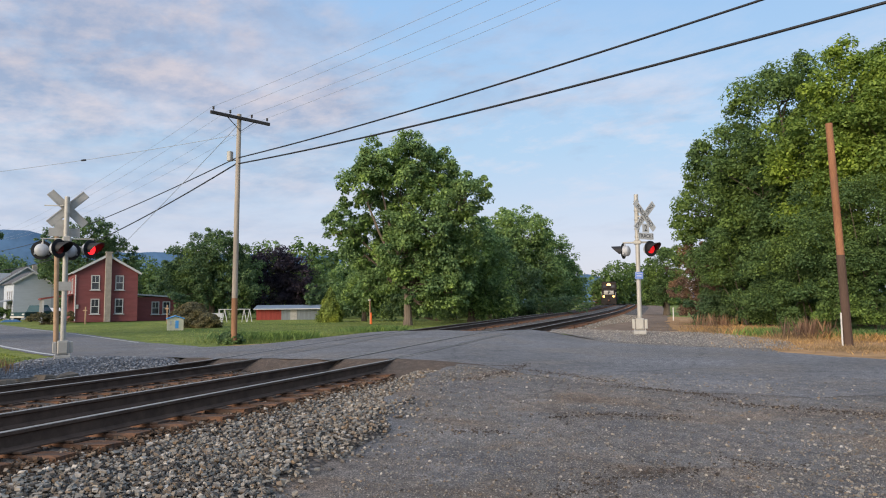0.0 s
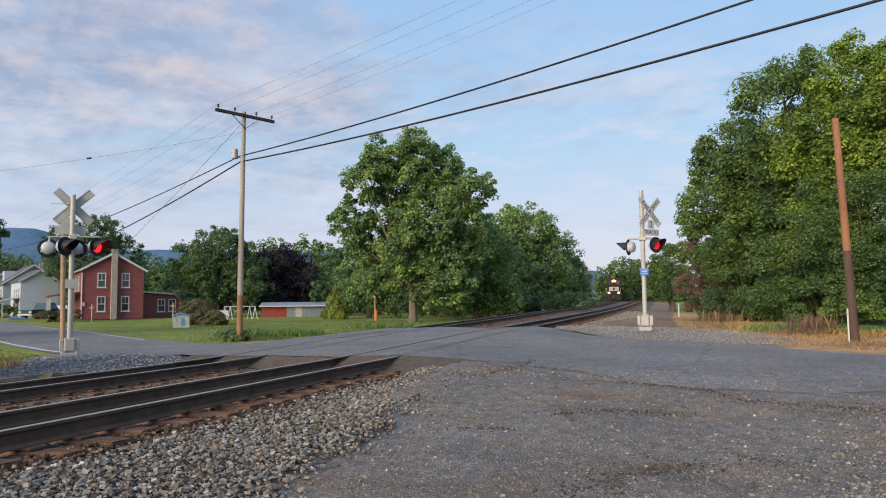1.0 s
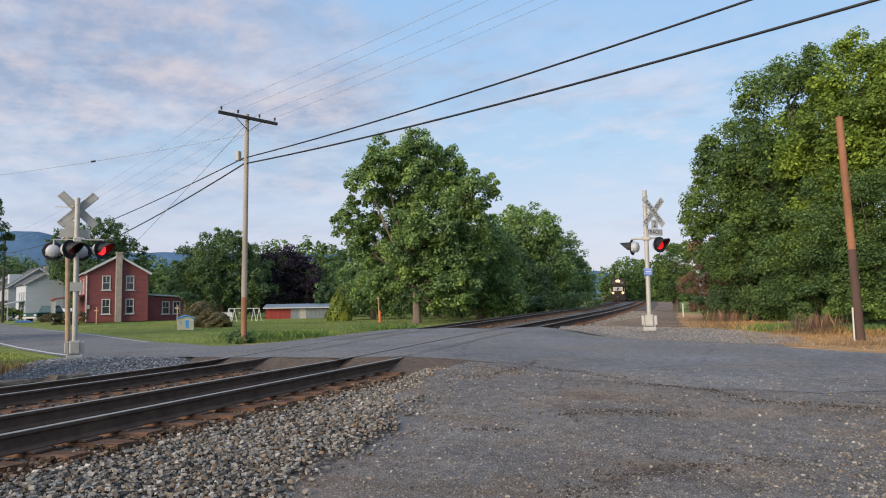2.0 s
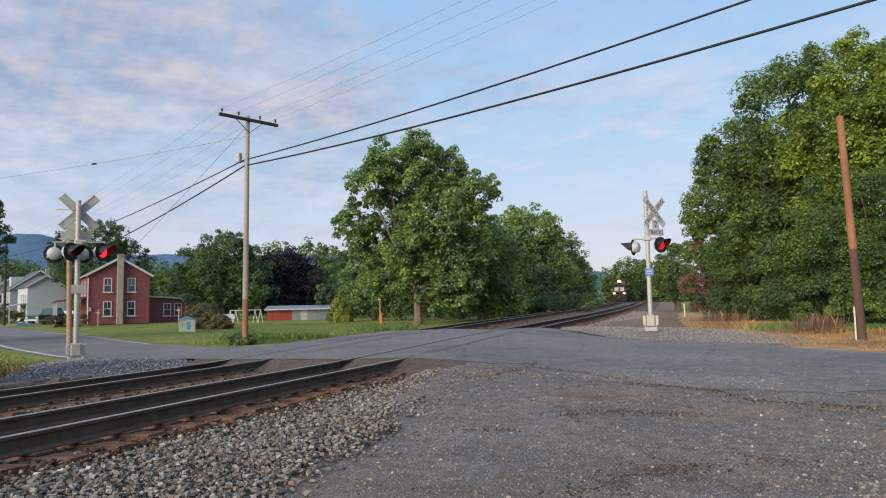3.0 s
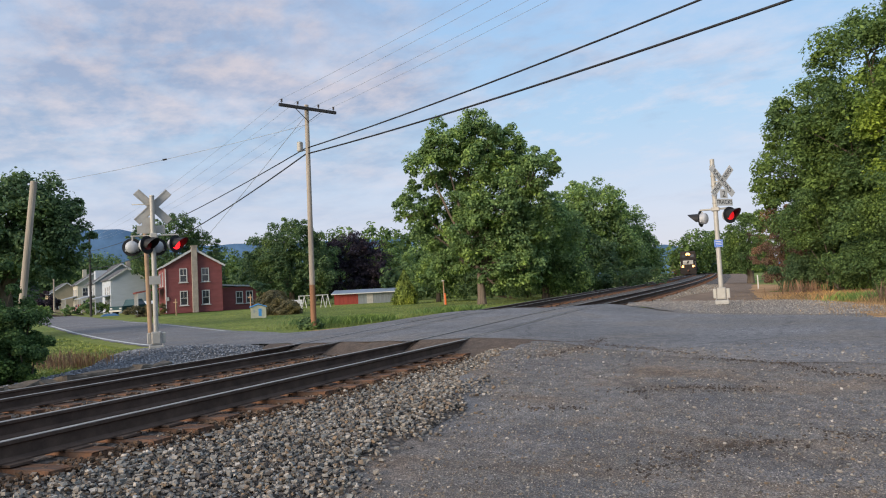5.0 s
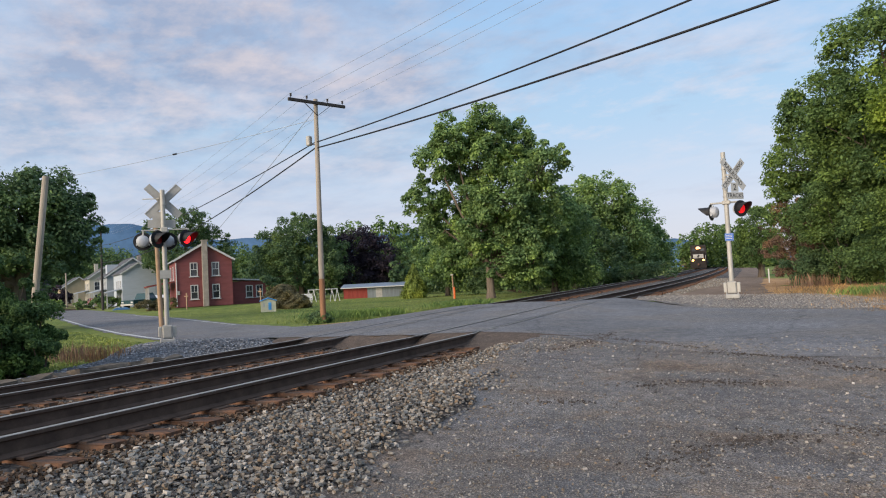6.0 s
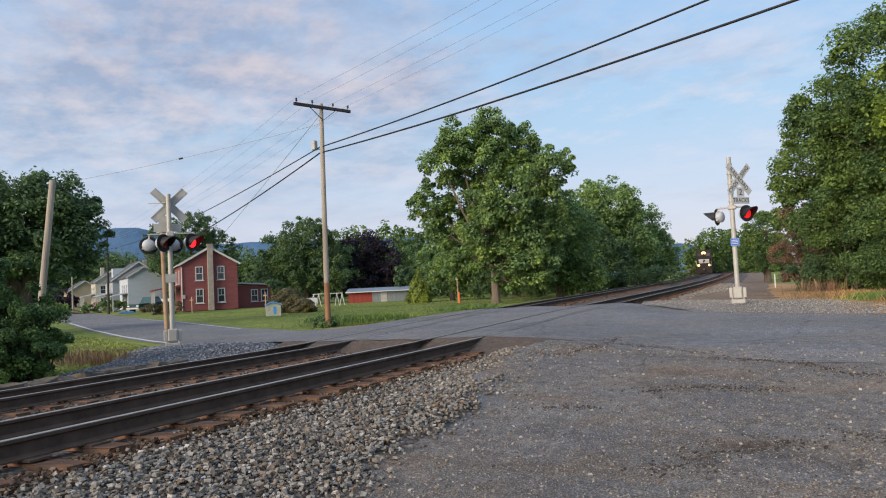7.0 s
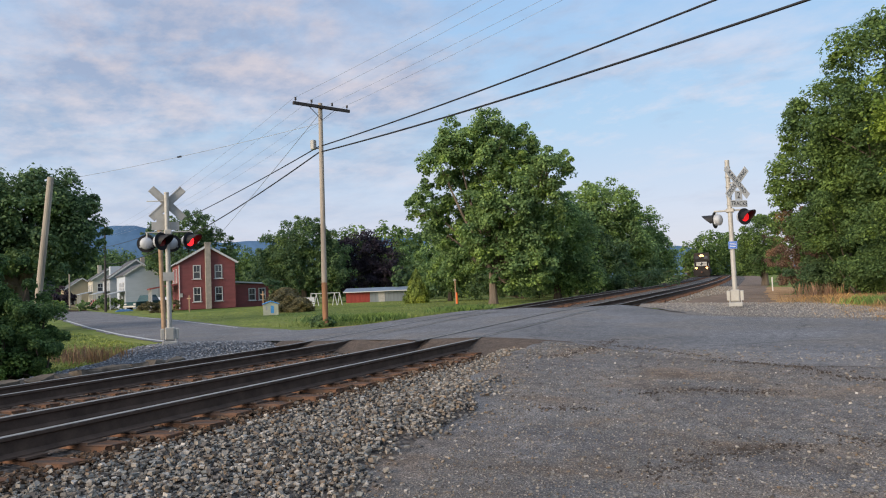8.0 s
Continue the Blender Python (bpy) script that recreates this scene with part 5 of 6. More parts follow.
for i, (ang, d, lobes, leaf, n) in enumerate((
        (0.4, 41, [(0, 0, 2.0, 1.8, 1.4, 1.8), (1.8, 0, 1.6, 1.5, 1.3, 1.5)], L_WOOD, 9000),
        (-2.2, 35, [(0, 0, 2.2, 1.8, 1.4, 1.9), (-1.4, 0, 3.0, 1.4, 1.2, 1.6)], L_WOOD, 9000),
        (-6.4, 30.5, [(0, 0, 3.4, 1.6, 1.3, 2.2), (1.2, 0.2, 2.2, 1.5, 1.2, 1.9), (-1.2, 0.2, 2.0, 1.4, 1.2, 1.7)], L_WOOD, 14000),
        (-9.8, 31, [(0, 0, 4.0, 1.6, 1.3, 2.2), (0.4, 0.2, 2.0, 1.7, 1.2, 1.8)], L_WOOD, 11000),
        (-0.2, 36, [(0, 0, 0.9, 1.3, 1.0, 1.0), (-1.0, 0, 0.8, 1.0, 0.9, 0.9)], L_DARK, 8000),
        (-3.0, 32.5, [(0, 0, 1.0, 1.5, 1.0, 1.1), (1.4, 0.2, 0.9, 1.2, 0.9, 1.0)], L_WOOD, 9000),
        (-5.4, 29.8, [(0, 0, 0.9, 1.4, 1.0, 1.0), (1.5, 0.3, 1.1, 1.2, 0.9, 1.2)], L_WOOD, 9000),
)):
    tree("undergrowth_shrub", "green undergrowth shrub at the wood's edge", *at(ang - 1.3, d), lobes, int(n * 1.35), 0.075, leaf, 0, 0, M_BARK, 70 + i, category="shrub", group="undergrowth", limbs=2)
tree("dead_shrub", "bare reddish-brown half-dead shrub at the wood's edge", *at(0.55, 38), [(0, 0, 2.5, 1.1, 1.0, 1.9), (-0.7, 0, 1.6, 0.9, 0.9, 1.4), (0.6, 0, 1.8, 0.9, 0.9, 1.6)], 17000, 0.05, L_DEAD, 0, 0, M_BARK, 80, category="shrub", limbs=5)


def far_wood(name, label, a0, a1, dist, low, high, leaf, n, size, seed, base=0.0):
    """A stretch of distant trees along an arc."""
    rng = np.random.default_rng(seed)
    lobes = []
    k = int(abs(a1 - a0) * radians(1) * dist / (high * 0.45)) + 2
    for i in range(k):
        a = a0 + (a1 - a0) * (i + rng.random() * 0.7) / k
        d = dist * (1 + 0.06 * rng.standard_normal())
        h = low + (high - low) * rng.random()
        x, y = at(a, d)
        for f, w in ((0.68, 0.30), (0.32, 0.38)):
            lobes.append((x + rng.normal() * 0.8, y + rng.normal(), base + h * f, h * w, h * w, h * 0.33))
    q, _ = leaf_cloud(lobes, n, size, seed, 0, 0.34, 0.15)
    return tagged(mesh_quads(name, q, leaf), label, "woods", kind="stuff")


far_wood("far_woods", "distant green trees where the track bends away", 2.2, 9.6, 210, 9, 13, L_WOOD, 16000, 0.36, 90)
far_wood("far_woods", "distant trees along the track", 2.0, 5.5, 150, 5, 7, L_WOOD, 8000, 0.26, 91)
far_wood("far_woods", "distant wooded slope behind the houses", 44, 66, 250, 12, 17, L_WOOD, 26000, 0.5, 92, 0.0)
far_wood("far_woods", "distant wooded slope behind the houses", 42, 66, 330, 14, 22, L_DARK, 20000, 0.6, 93, 3.0)
far_wood("far_woods", "wooded slope rising behind the houses", 42, 68, 235, 13, 18, L_DARK, 34000, 0.55, 89, 0.0)
far_wood("far_woods", "green trees filling the gap behind the lawn", 38, 46, 108, 5, 8, L_DARK, 10000, 0.3, 94)
far_wood("far_woods", "green trees filling the gap behind the lawn", 22, 38, 104, 9, 12, L_WOOD, 22000, 0.3, 99)
far_wood("understory", "dense dark hedge behind the lawn", 16, 33, 78, 3.0, 5.0, L_DARK, 20000, 0.2, 98)
far_wood("far_woods", "hedge and trees on the other side of the road", 150, 270, 60, 7, 11, L_DARK, 6000, 0.5, 95)
far_wood("understory", "dark undergrowth inside the wood", -24, 1.5, 43, 2.5, 5.0, L_DARK, 22000, 0.22, 97)
far_wood("far_woods", "trees further along the wood", -60, -24, 40, 9, 13, L_DARK, 7000, 0.4, 96)

# ridge on the horizon
def ridge(name, dist, a0, a1, height, seed, mat):
    vs, fs = [], []
    n = 90
    for i in range(n + 1):
        a = a0 + (a1 - a0) * i / n
        x, y = at(a, dist)
        h = height(a) + 0.012 * dist * 0.35 * noise.noise((a * 0.35, seed, 0)) + 0.002 * dist * noise.noise((a * 2.5, seed, 3))
        for k, (f, s) in enumerate(((1.0, -30.0), (1.03, h * 0.55), (1.08, h), (1.2, h * 0.8), (1.25, -30))):
            vs.append((x * f, y * f, s))
    for i in range(n):
        for k in range(4):
            fs.append((i * 5 + k, i * 5 + k + 1, (i + 1) * 5 + k + 1, (i + 1) * 5 + k))
    return tagged(mesh_faces(name, vs, fs, mat, None, True), "wooded ridge on the horizon, coloured blue for distance haze", "hill", kind="structure")


# the haze of distance is put into the blue base colour
M_RIDGE = plain("hazy_blue_ridge", (0.085, 0.15, 0.24), 1.0, 0, 0.18, 0.01, 0.06, 0, 0.0)
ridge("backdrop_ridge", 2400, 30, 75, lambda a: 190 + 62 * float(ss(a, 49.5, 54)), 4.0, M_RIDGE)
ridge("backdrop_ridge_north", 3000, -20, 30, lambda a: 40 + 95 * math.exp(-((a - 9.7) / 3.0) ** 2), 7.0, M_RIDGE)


def blades(name, label, pts, h, w, leaf, seed, lean=0.35):
    """Upright tapering blades of grass or weed."""
    rng = np.random.default_rng(seed)
    n = len(pts)
    a = rng.random(n) * 6.283
    t = np.stack([np.cos(a), np.sin(a), np.zeros(n)], -1)
    hh = (h * (0.5 + 0.8 * rng.random(n)))[:, None]
    l = rng.normal(size=(n, 3)) * lean * hh
    l[:, 2] = 0
    up = np.array([0, 0, 1.0])
    p = np.asarray(pts)
    q = np.stack([p - t * w, p + t * w, p + up * hh * 0.6 + l * 0.4 + t * w * 0.7, p + up * hh + l], 1)
    return tagged(mesh_quads(name, q, leaf), label, "grass", kind="stuff")


def spread(n, x0, x1, y0, y1, seed, keep=None):
    rng = np.random.default_rng(seed)
    p = np.stack([x0 + (x1 - x0) * rng.random(n), y0 + (y1 - y0) * rng.random(n)], -1)
    if keep is not None:
        p = p[keep(p[:, 0], p[:, 1])]
    return np.column_stack([p, ground_z(p[:, 0], p[:, 1])])


def tuft(cx, cy, rx, ry, n, seed):
    rng = np.random.default_rng(seed)
    x, y = cx + rng.normal(size=n) * rx * 0.5, cy + rng.normal(size=n) * ry * 0.5
    return np.column_stack([x, y, ground_z(x, y)])


def off_road(x, y):
    return (y > np.interp(x, [-50, -34, -23, -18, -15.6, -14], [37, 29.4, 23.2, 21.3, 22.2, 26]))


blades("lawn_grass", "mown lawn grass between road and tracks", spread(30000, -48, -13.5, 20, 62, 1, off_road), 0.026, 0.03, L_GRASS, 2)
blades("tall_weeds", "clumps of tall green weeds at the lawn's edge", np.concatenate([tuft(-19.2, 25.0, 1.6, 1.0, 2600, 61), tuft(-17.6, 25.8, 1.2, 0.8, 1800, 62), tuft(-16.9, 32.9, 1.5, 1.2, 2600, 63)]), 0.36, 0.013, L_WEED, 64)
blades("verge_grass", "taller green grass at the road edge", np.concatenate([tuft(-19.0, 23.6, 2.2, 1.0, 900, 3), tuft(-16.3, 25.6, 1.6, 2.0, 1200, 4), tuft(-17.4, 30.5, 1.4, 2.6, 1200, 5)]), 0.16, 0.012, L_GRASS, 8)
blades("dry_grass", "tall dry straw-coloured grass under the trees", np.concatenate([tuft(2.3, 22.5, 1.8, 3.0, 3800, 9), tuft(4.2, 18.2, 2.4, 1.2, 3200, 10), tuft(0.8, 29, 2.2, 5.0, 4500, 11)]), 0.075, 0.008, L_STRAW, 12)
blades("tall_weeds", "tall green and straw weeds at the wood's edge", np.concatenate([tuft(3.0, 23.6, 1.3, 1.2, 2600, 13), tuft(1.2, 27.5, 1.8, 2.4, 2400, 14), tuft(5.2, 22.0, 1.6, 1.0, 1500, 29)]), 0.20, 0.004, L_STRAW, 15)
blades("tall_weeds", "tall green weeds at the foot of the wood", np.concatenate([tuft(2.2, 24.4, 1.2, 1.0, 1800, 65), tuft(4.4, 23.2, 1.4, 0.8, 1400, 66)]), 0.26, 0.006, L_WEED, 67)
blades("dock_weeds", "reddish-brown dock stalks at the foot of the wood", np.concatenate([tuft(2.7, 23.0, 0.7, 0.5, 420, 68), tuft(0.2, 31, 1.0, 1.5, 300, 69)]), 0.55, 0.005, L_REDWEED, 70, 0.12)
blades("dock_weeds", "reddish-brown dock stalks beyond the far track", np.concatenate([tuft(-17.0, 10.9, 1.3, 0.9, 420, 16), tuft(-15.8, 10.8, 0.9, 0.7, 220, 17)]), 0.36, 0.0055, L_REDWEED, 18, 0.12)
blades("roadside_grass", "short yellowing grass beside the road", spread(16000, -30, -14, 8, 20, 19, lambda x, y: (y < np.interp(x, [-30, -26.5, -21.6, -18.8, -16], [19.5, 18, 15.8, 14.7, 13]) - 0.2) & (x < np.interp(y, [7, 10.2, 12, 13.7, 15], [-13.6, -15.0, -16.6, -17.9, -18.4]))), 0.05, 0.03, L_GRASS, 20)

# ---------------------------------------------------------------- houses
M_REDSIDING = plain("faded_red_siding", (0.20, 0.066, 0.066), 0.8, 0, 0.16, 0.8, 12, 0.002, 0.2, (1, 1, 4), (0.165, 0.062, 0.062))
M_REDDARK = plain("dark_red_boards", (0.20, 0.055, 0.05), 0.8, 0, 0.2, 1.0, 14, 0.002)
M_METALROOF = plain("pale_metal_roof", (0.42, 0.44, 0.47), 0.45, 0.4, 0.12, 0.8, 20, 0.002, 0.4, (0.3, 4, 1))
M_SHINGLE = plain("dark_shingles", (0.085, 0.085, 0.09), 0.9, 0, 0.3, 2, 20, 0.006)
M_SHINGLEGREY = plain("grey_shingles", (0.16, 0.16, 0.165), 0.9, 0, 0.3, 2, 20, 0.006)
M_TARP = plain("faded_blue_tarp", (0.05, 0.13, 0.24), 0.6, 0, 0.2, 4, 40, 0)
M_WHITESIDING = plain("white_siding", (0.40, 0.435, 0.48), 0.7, 0, 0.08, 0.8, 14, 0.002, 0.3, (1, 1, 6))
M_CREAM = plain("cream_siding", (0.42, 0.39, 0.32), 0.7, 0, 0.1, 0.8, 14, 0.002)
M_GREYSIDING = plain("grey_siding", (0.30, 0.32, 0.34), 0.8, 0, 0.1, 0.8, 14, 0.002)
M_TAN = plain("tan_siding", (0.34, 0.27, 0.18), 0.8, 0, 0.15, 0.8, 14, 0.002)
M_TRIM = plain("white_trim", (0.48, 0.475, 0.465), 0.6, 0, 0.08, 4, 40, 0)
M_BLOCK = plain("chimney_block", (0.30, 0.26, 0.22), 0.9, 0, 0.2, 2, 12, 0.006)
M_REDPAINT = plain("red_shed_boards", (0.24, 0.045, 0.035), 0.75, 0, 0.2, 1, 20, 0.003, 0.2, (4, 4, 0.5))
M_TIN = plain("galvanised_tin", (0.21, 0.235, 0.25), 0.5, 0.4, 0.2, 1.5, 20, 0.004, 0.4, (6, 6, 0.3))
M_BLUETIN = plain("blue_grey_roof", (0.24, 0.29, 0.36), 0.5, 0.3, 0.15, 1.5, 20, 0.003)
M_TOYBLUE = plain("sky_blue_plastic", (0.10, 0.36, 0.72), 0.5, 0, 0.1, 4, 40, 0)
M_TOYCREAM = plain("cream_plastic", (0.62, 0.58, 0.42), 0.5, 0, 0.1, 4, 40, 0)
M_WHITEPAINT = plain("white_paint", (0.5, 0.5, 0.48), 0.5, 0, 0.1, 4, 40, 0)
M_ORANGE = plain("orange_plastic", (0.75, 0.16, 0.04), 0.6, 0, 0.15, 4, 40, 0)


def glass_build(t, b):
    n = noise_node(t, 1.3, 2.0)
    r = ramp(t, n.outputs[0], ((0.35, (0.02, 0.022, 0.026)), (0.7, (0.06, 0.065, 0.075))))
    t.links.new(r.outputs[0], b.inputs["Base Color"])


M_PANE = material("window_glass", glass_build, 0.06, 0.0, 0.8)


def sash_window(parent, m, w, h):
    """A double-hung window proud of a wall; m maps x across, z up, -y outwards, its origin at the window's middle."""
    fr = bmesh.new()
    t = 0.085
    for sx in (-1, 1):
        box(fr, t, 0.08, h + 2 * t, m @ pose(sx * (w / 2 + t / 2), -0.02, 0))
    box(fr, w, 0.08, t, m @ pose(0, -0.02, h / 2 + t / 2))
    box(fr, w, 0.08, t, m @ pose(0, -0.02, -h / 2 - t / 2))
    win = part("window", fr, M_TRIM, parent, "white-framed sash window")
    part("window_sill", B(w + 0.4, 0.14, 0.06, m @ pose(0, -0.06, -h / 2 - t - 0.03)), M_TRIM, win)
    part("sash_rail", B(w, 0.05, 0.06, m @ pose(0, -0.015, 0)), M_TRIM, win)
    part("muntin", B(0.035, 0.04, h / 2 - 0.03, m @ pose(0, -0.012, h / 4 + 0.015)), M_TRIM, win)
    for s in (-1, 1):
        part("pane", B(w, 0.015, h / 2 - 0.03, m @ pose(0, 0.0, s * (h / 4 + 0.015))), M_PANE, win)


def house(name, label, x, y, z, rot, w, depth, eave, peak, wall, roof, front=(), side=(), overhang=0.35):
    """A gabled house: the gable looks along local -y, the ridge runs along y. front, side: windows (across, height, w, h)."""
    h = thing(name, label, "house", pose(x, y, z, 0, 0, rot))
    bm = bmesh.new()
    outline = [(-w / 2, 0), (w / 2, 0), (w / 2, eave), (0, peak), (-w / 2, eave)]
    a = [bm.verts.new((px, 0, pz)) for px, pz in outline]
    b = [bm.verts.new((px, depth, pz)) for px, pz in outline]
    bm.faces.new(a)
    bm.faces.new(b[::-1])
    for i in range(5):
        bm.faces.new((a[i], b[i], b[(i + 1) % 5], a[(i + 1) % 5]))
    part("wall", bm, wall, h)
    bm = bmesh.new()
    k = overhang
    sl = (peak - eave) / (w / 2)
    for s in (-1, 1):
        pts = [(0, peak + 0.03), (s * (w / 2 + k), eave - sl * k + 0.03), (s * (w / 2 + k), eave - sl * k + 0.17), (0, peak + 0.19)]
        v0 = [bm.verts.new((px, -k, pz)) for px, pz in pts]
        v1 = [bm.verts.new((px, depth + k, pz)) for px, pz in pts]
        bm.faces.new(v0)
        bm.faces.new(v1[::-1])
        for i in range(4):
            bm.faces.new((v0[i], v1[i], v1[(i + 1) % 4], v0[(i + 1) % 4]))
    rf = part("roof", bm, roof, h)
    bm = bmesh.new()
    for s in (-1, 1):
        d = Vector((s * (w / 2 + k), 0, eave - sl * k)) - Vector((0, 0, peak))
        m = Matrix.Translation((s * (w / 2 + k) / 2, -k - 0.015, (eave - sl * k + peak) / 2 + 0.06)) @ Matrix.Rotation(math.atan2(-d.z, d.x), 4, "Y")
        box(bm, d.length, 0.03, 0.2, m)
    part("bargeboard", bm, M_TRIM, rf, "white bargeboard")
    for fx, fz, fw, fh in front:
        sash_window(h, pose(fx, 0, fz), fw, fh)
    for fy, fz, fw, fh in side:
        sash_window(h, pose(-w / 2, fy, fz, 0, 0, -90), fw, fh)
    return h


rh = house("red_house", "two-storey faded red house with a pale metal roof and block chimney", -55.88, 49.95, 0.05, 55, 5.65, 8.5, 4.9, 6.55, M_REDSIDING, M_METALROOF,
           [(-1.05, 3.88, 0.6, 1.3), (1.12, 3.88, 0.6, 1.3), (-1.05, 1.52, 0.6, 1.35), (1.12, 1.52, 0.6, 1.35)], [(2.5, 3.6, 0.7, 1.3), (6, 3.6, 0.7, 1.3)], 0.3)
ch = part("chimney", B(0.56, 0.45, 6.9, pose(0.05, -0.24, 3.42), 0.02), M_BLOCK, rh, "grey-brown block chimney up the gable")
part("cap", B(0.66, 0.55, 0.10, pose(0.05, -0.24, 6.91)), M_BLOCK, ch)
part("downpipe", C(0.05, 0.05, (-2.78, -0.08, 0.1), (-2.78, -0.08, 4.6), 8), M_TRIM, rh, "white downpipe")
wing = part("wing", B(4.6, 5.0, 2.55, pose(5.2, 5.0, 1.2)), M_REDSIDING, rh, "low red side wing")
part("wing_roof", B(5.0, 5.6, 0.16, pose(5.2, 5.0, 2.6, 0, 4, 0)), M_METALROOF, rh)
sash_window(rh, pose(5.0, 2.5, 1.3), 0.6, 1.2)
sash_window(rh, pose(6.1, 2.5, 1.3), 0.6, 1.2)
porch = part("porch_roof", B(2.6, 6.5, 0.16, pose(-4.3, 4.0, 2.5, 0, -9, 0)), M_REDDARK, rh, "dark red lean-to porch roof")
for yy in (1.0, 4.0, 7.0):
    part("porch_post", B(0.12, 0.12, 2.4, pose(-5.4, yy, 1.15)), M_TRIM, rh)
part("porch_rail", B(0.06, 6.0, 0.08, pose(-5.4, 4.0, 0.9)), M_TRIM, rh)
part("meter_box", B(0.25, 0.12, 0.4, pose(-2.6, -0.06, 1.5), 0.02), M_SIGNBACK, rh)

def side_porch(h, w, depth, z):
    """A lean-to porch along the side of a house that faces the road."""
    part("porch_roof", B(2.0, depth, 0.12, pose(-w / 2 - 0.95, depth / 2 + 0.3, z, 0, -12, 0)), M_METALROOF, h, "pale porch roof")
    for k in range(4):
        part("porch_post", B(0.11, 0.11, z - 0.2, pose(-w / 2 - 1.8, 0.4 + (depth - 0.2) * k / 3, (z - 0.2) / 2)), M_TRIM, h)


wx, wy = at(53.05, 99)
wh = house("white_house", "small white gabled house with dark shingle roof", wx, wy, -0.05, 62, 4.1, 8, 4.6, 5.9, M_WHITESIDING, M_SHINGLE,
      [], [(1.2, 3.0, 0.6, 1.2), (2.8, 3.0, 0.6, 1.2), (4.6, 3.0, 0.6, 1.2), (1.2, 1.1, 0.8, 1.6), (4.6, 1.1, 0.7, 1.2)], 0.25)
gx, gy = at(53.45, 112)
gh = house("grey_house", "tall grey house with dark roof and white bargeboards", gx, gy, -0.05, 62, 7.2, 9, 4.6, 7.2, M_GREYSIDING, M_SHINGLE, [(-2.2, 3.2, 0.7, 1.3), (-2.2, 1.2, 0.7, 1.3)], [(2, 3.2, 0.8, 1.3), (5, 3.2, 0.8, 1.3)], 0.35)
part("chimney", B(0.6, 0.6, 1.6, pose(1.4, 3.0, 7.0)), M_BLOCK, gh)
part("dormer", B(1.6, 1.8, 1.4, pose(-2.3, 4.5, 5.8)), M_WHITESIDING, gh)
side_porch(gh, 7.2, 9, 2.5)
side_porch(wh, 4.1, 5, 2.3)
cx, cy = at(55.25, 132)
chs = house("cream_house", "cream two-storey house with a dark roof and front porch", cx, cy, -0.1, 63, 5.6, 6.5, 5.0, 6.9, M_CREAM, M_SHINGLE, [(-1.6, 3.6, 0.8, 1.3), (1.4, 3.6, 0.8, 1.3), (-1.6, 1.4, 0.8, 1.4)], [(2, 3.4, 0.8, 1.3), (5, 3.4, 0.8, 1.3)])
side_porch(chs, 5.6, 6, 2.7)
part("chimney", B(0.6, 0.6, 1.5, pose(-1.2, 4.0, 6.9)), M_CREAM, chs)
tx, ty = at(57.15, 158)
house("tan_house", "tan house with a grey roof down the road", tx, ty, -0.1, 64, 6.0, 9, 3.9, 5.9, M_TAN, M_SHINGLE, [(-2, 1.6, 0.8, 1.4), (2, 1.6, 0.8, 1.4)], [(3, 1.6, 0.9, 1.3), (8, 1.6, 0.9, 1.3)])
bx_, by_ = at(57.4, 250)
house("grey_roofed_house", "long low house under a broad grey roof down the road", bx_, by_, 0.3, 150, 9.0, 14, 4.2, 7.4, M_GREYSIDING, M_SHINGLEGREY, [(-2, 1.8, 0.9, 1.4), (2, 1.8, 0.9, 1.4)], [])
tree("purple_shrub", "small dark purple ornamental tree by the houses", *at(58.55, 142), [(0, 0, 2.4, 1.8, 1.6, 1.5), (1.0, 0, 1.6, 1.3, 1.4, 1.2)], 4000, 0.2, L_PURPLE, 0.15, 1.2, M_BARK, 120)
tree("foundation_shrub", "green garden shrubs in front of the houses", *at(55.6, 100), [(0, 0, 0.9, 1.4, 1.0, 0.9), (2.0, 0.2, 0.7, 1.0, 0.9, 0.7), (-2.4, 0.2, 0.7, 1.2, 0.9, 0.7), (-6, 2, 0.8, 1.6, 1, 0.8), (-10, 4, 0.8, 1.8, 1, 0.8)], 9000, 0.14, L_MAPLE, 0, 0, M_BARK, 121, category="shrub")
tree("foundation_shrub", "red-brown garden shrub at the red house porch", *at(51.2, 70), [(0, 0, 0.6, 1.3, 0.8, 0.7), (-1.6, 0.2, 0.5, 0.9, 0.8, 0.6)], 5000, 0.1, L_BROWN, 0, 0, M_BARK, 122, category="shrub")


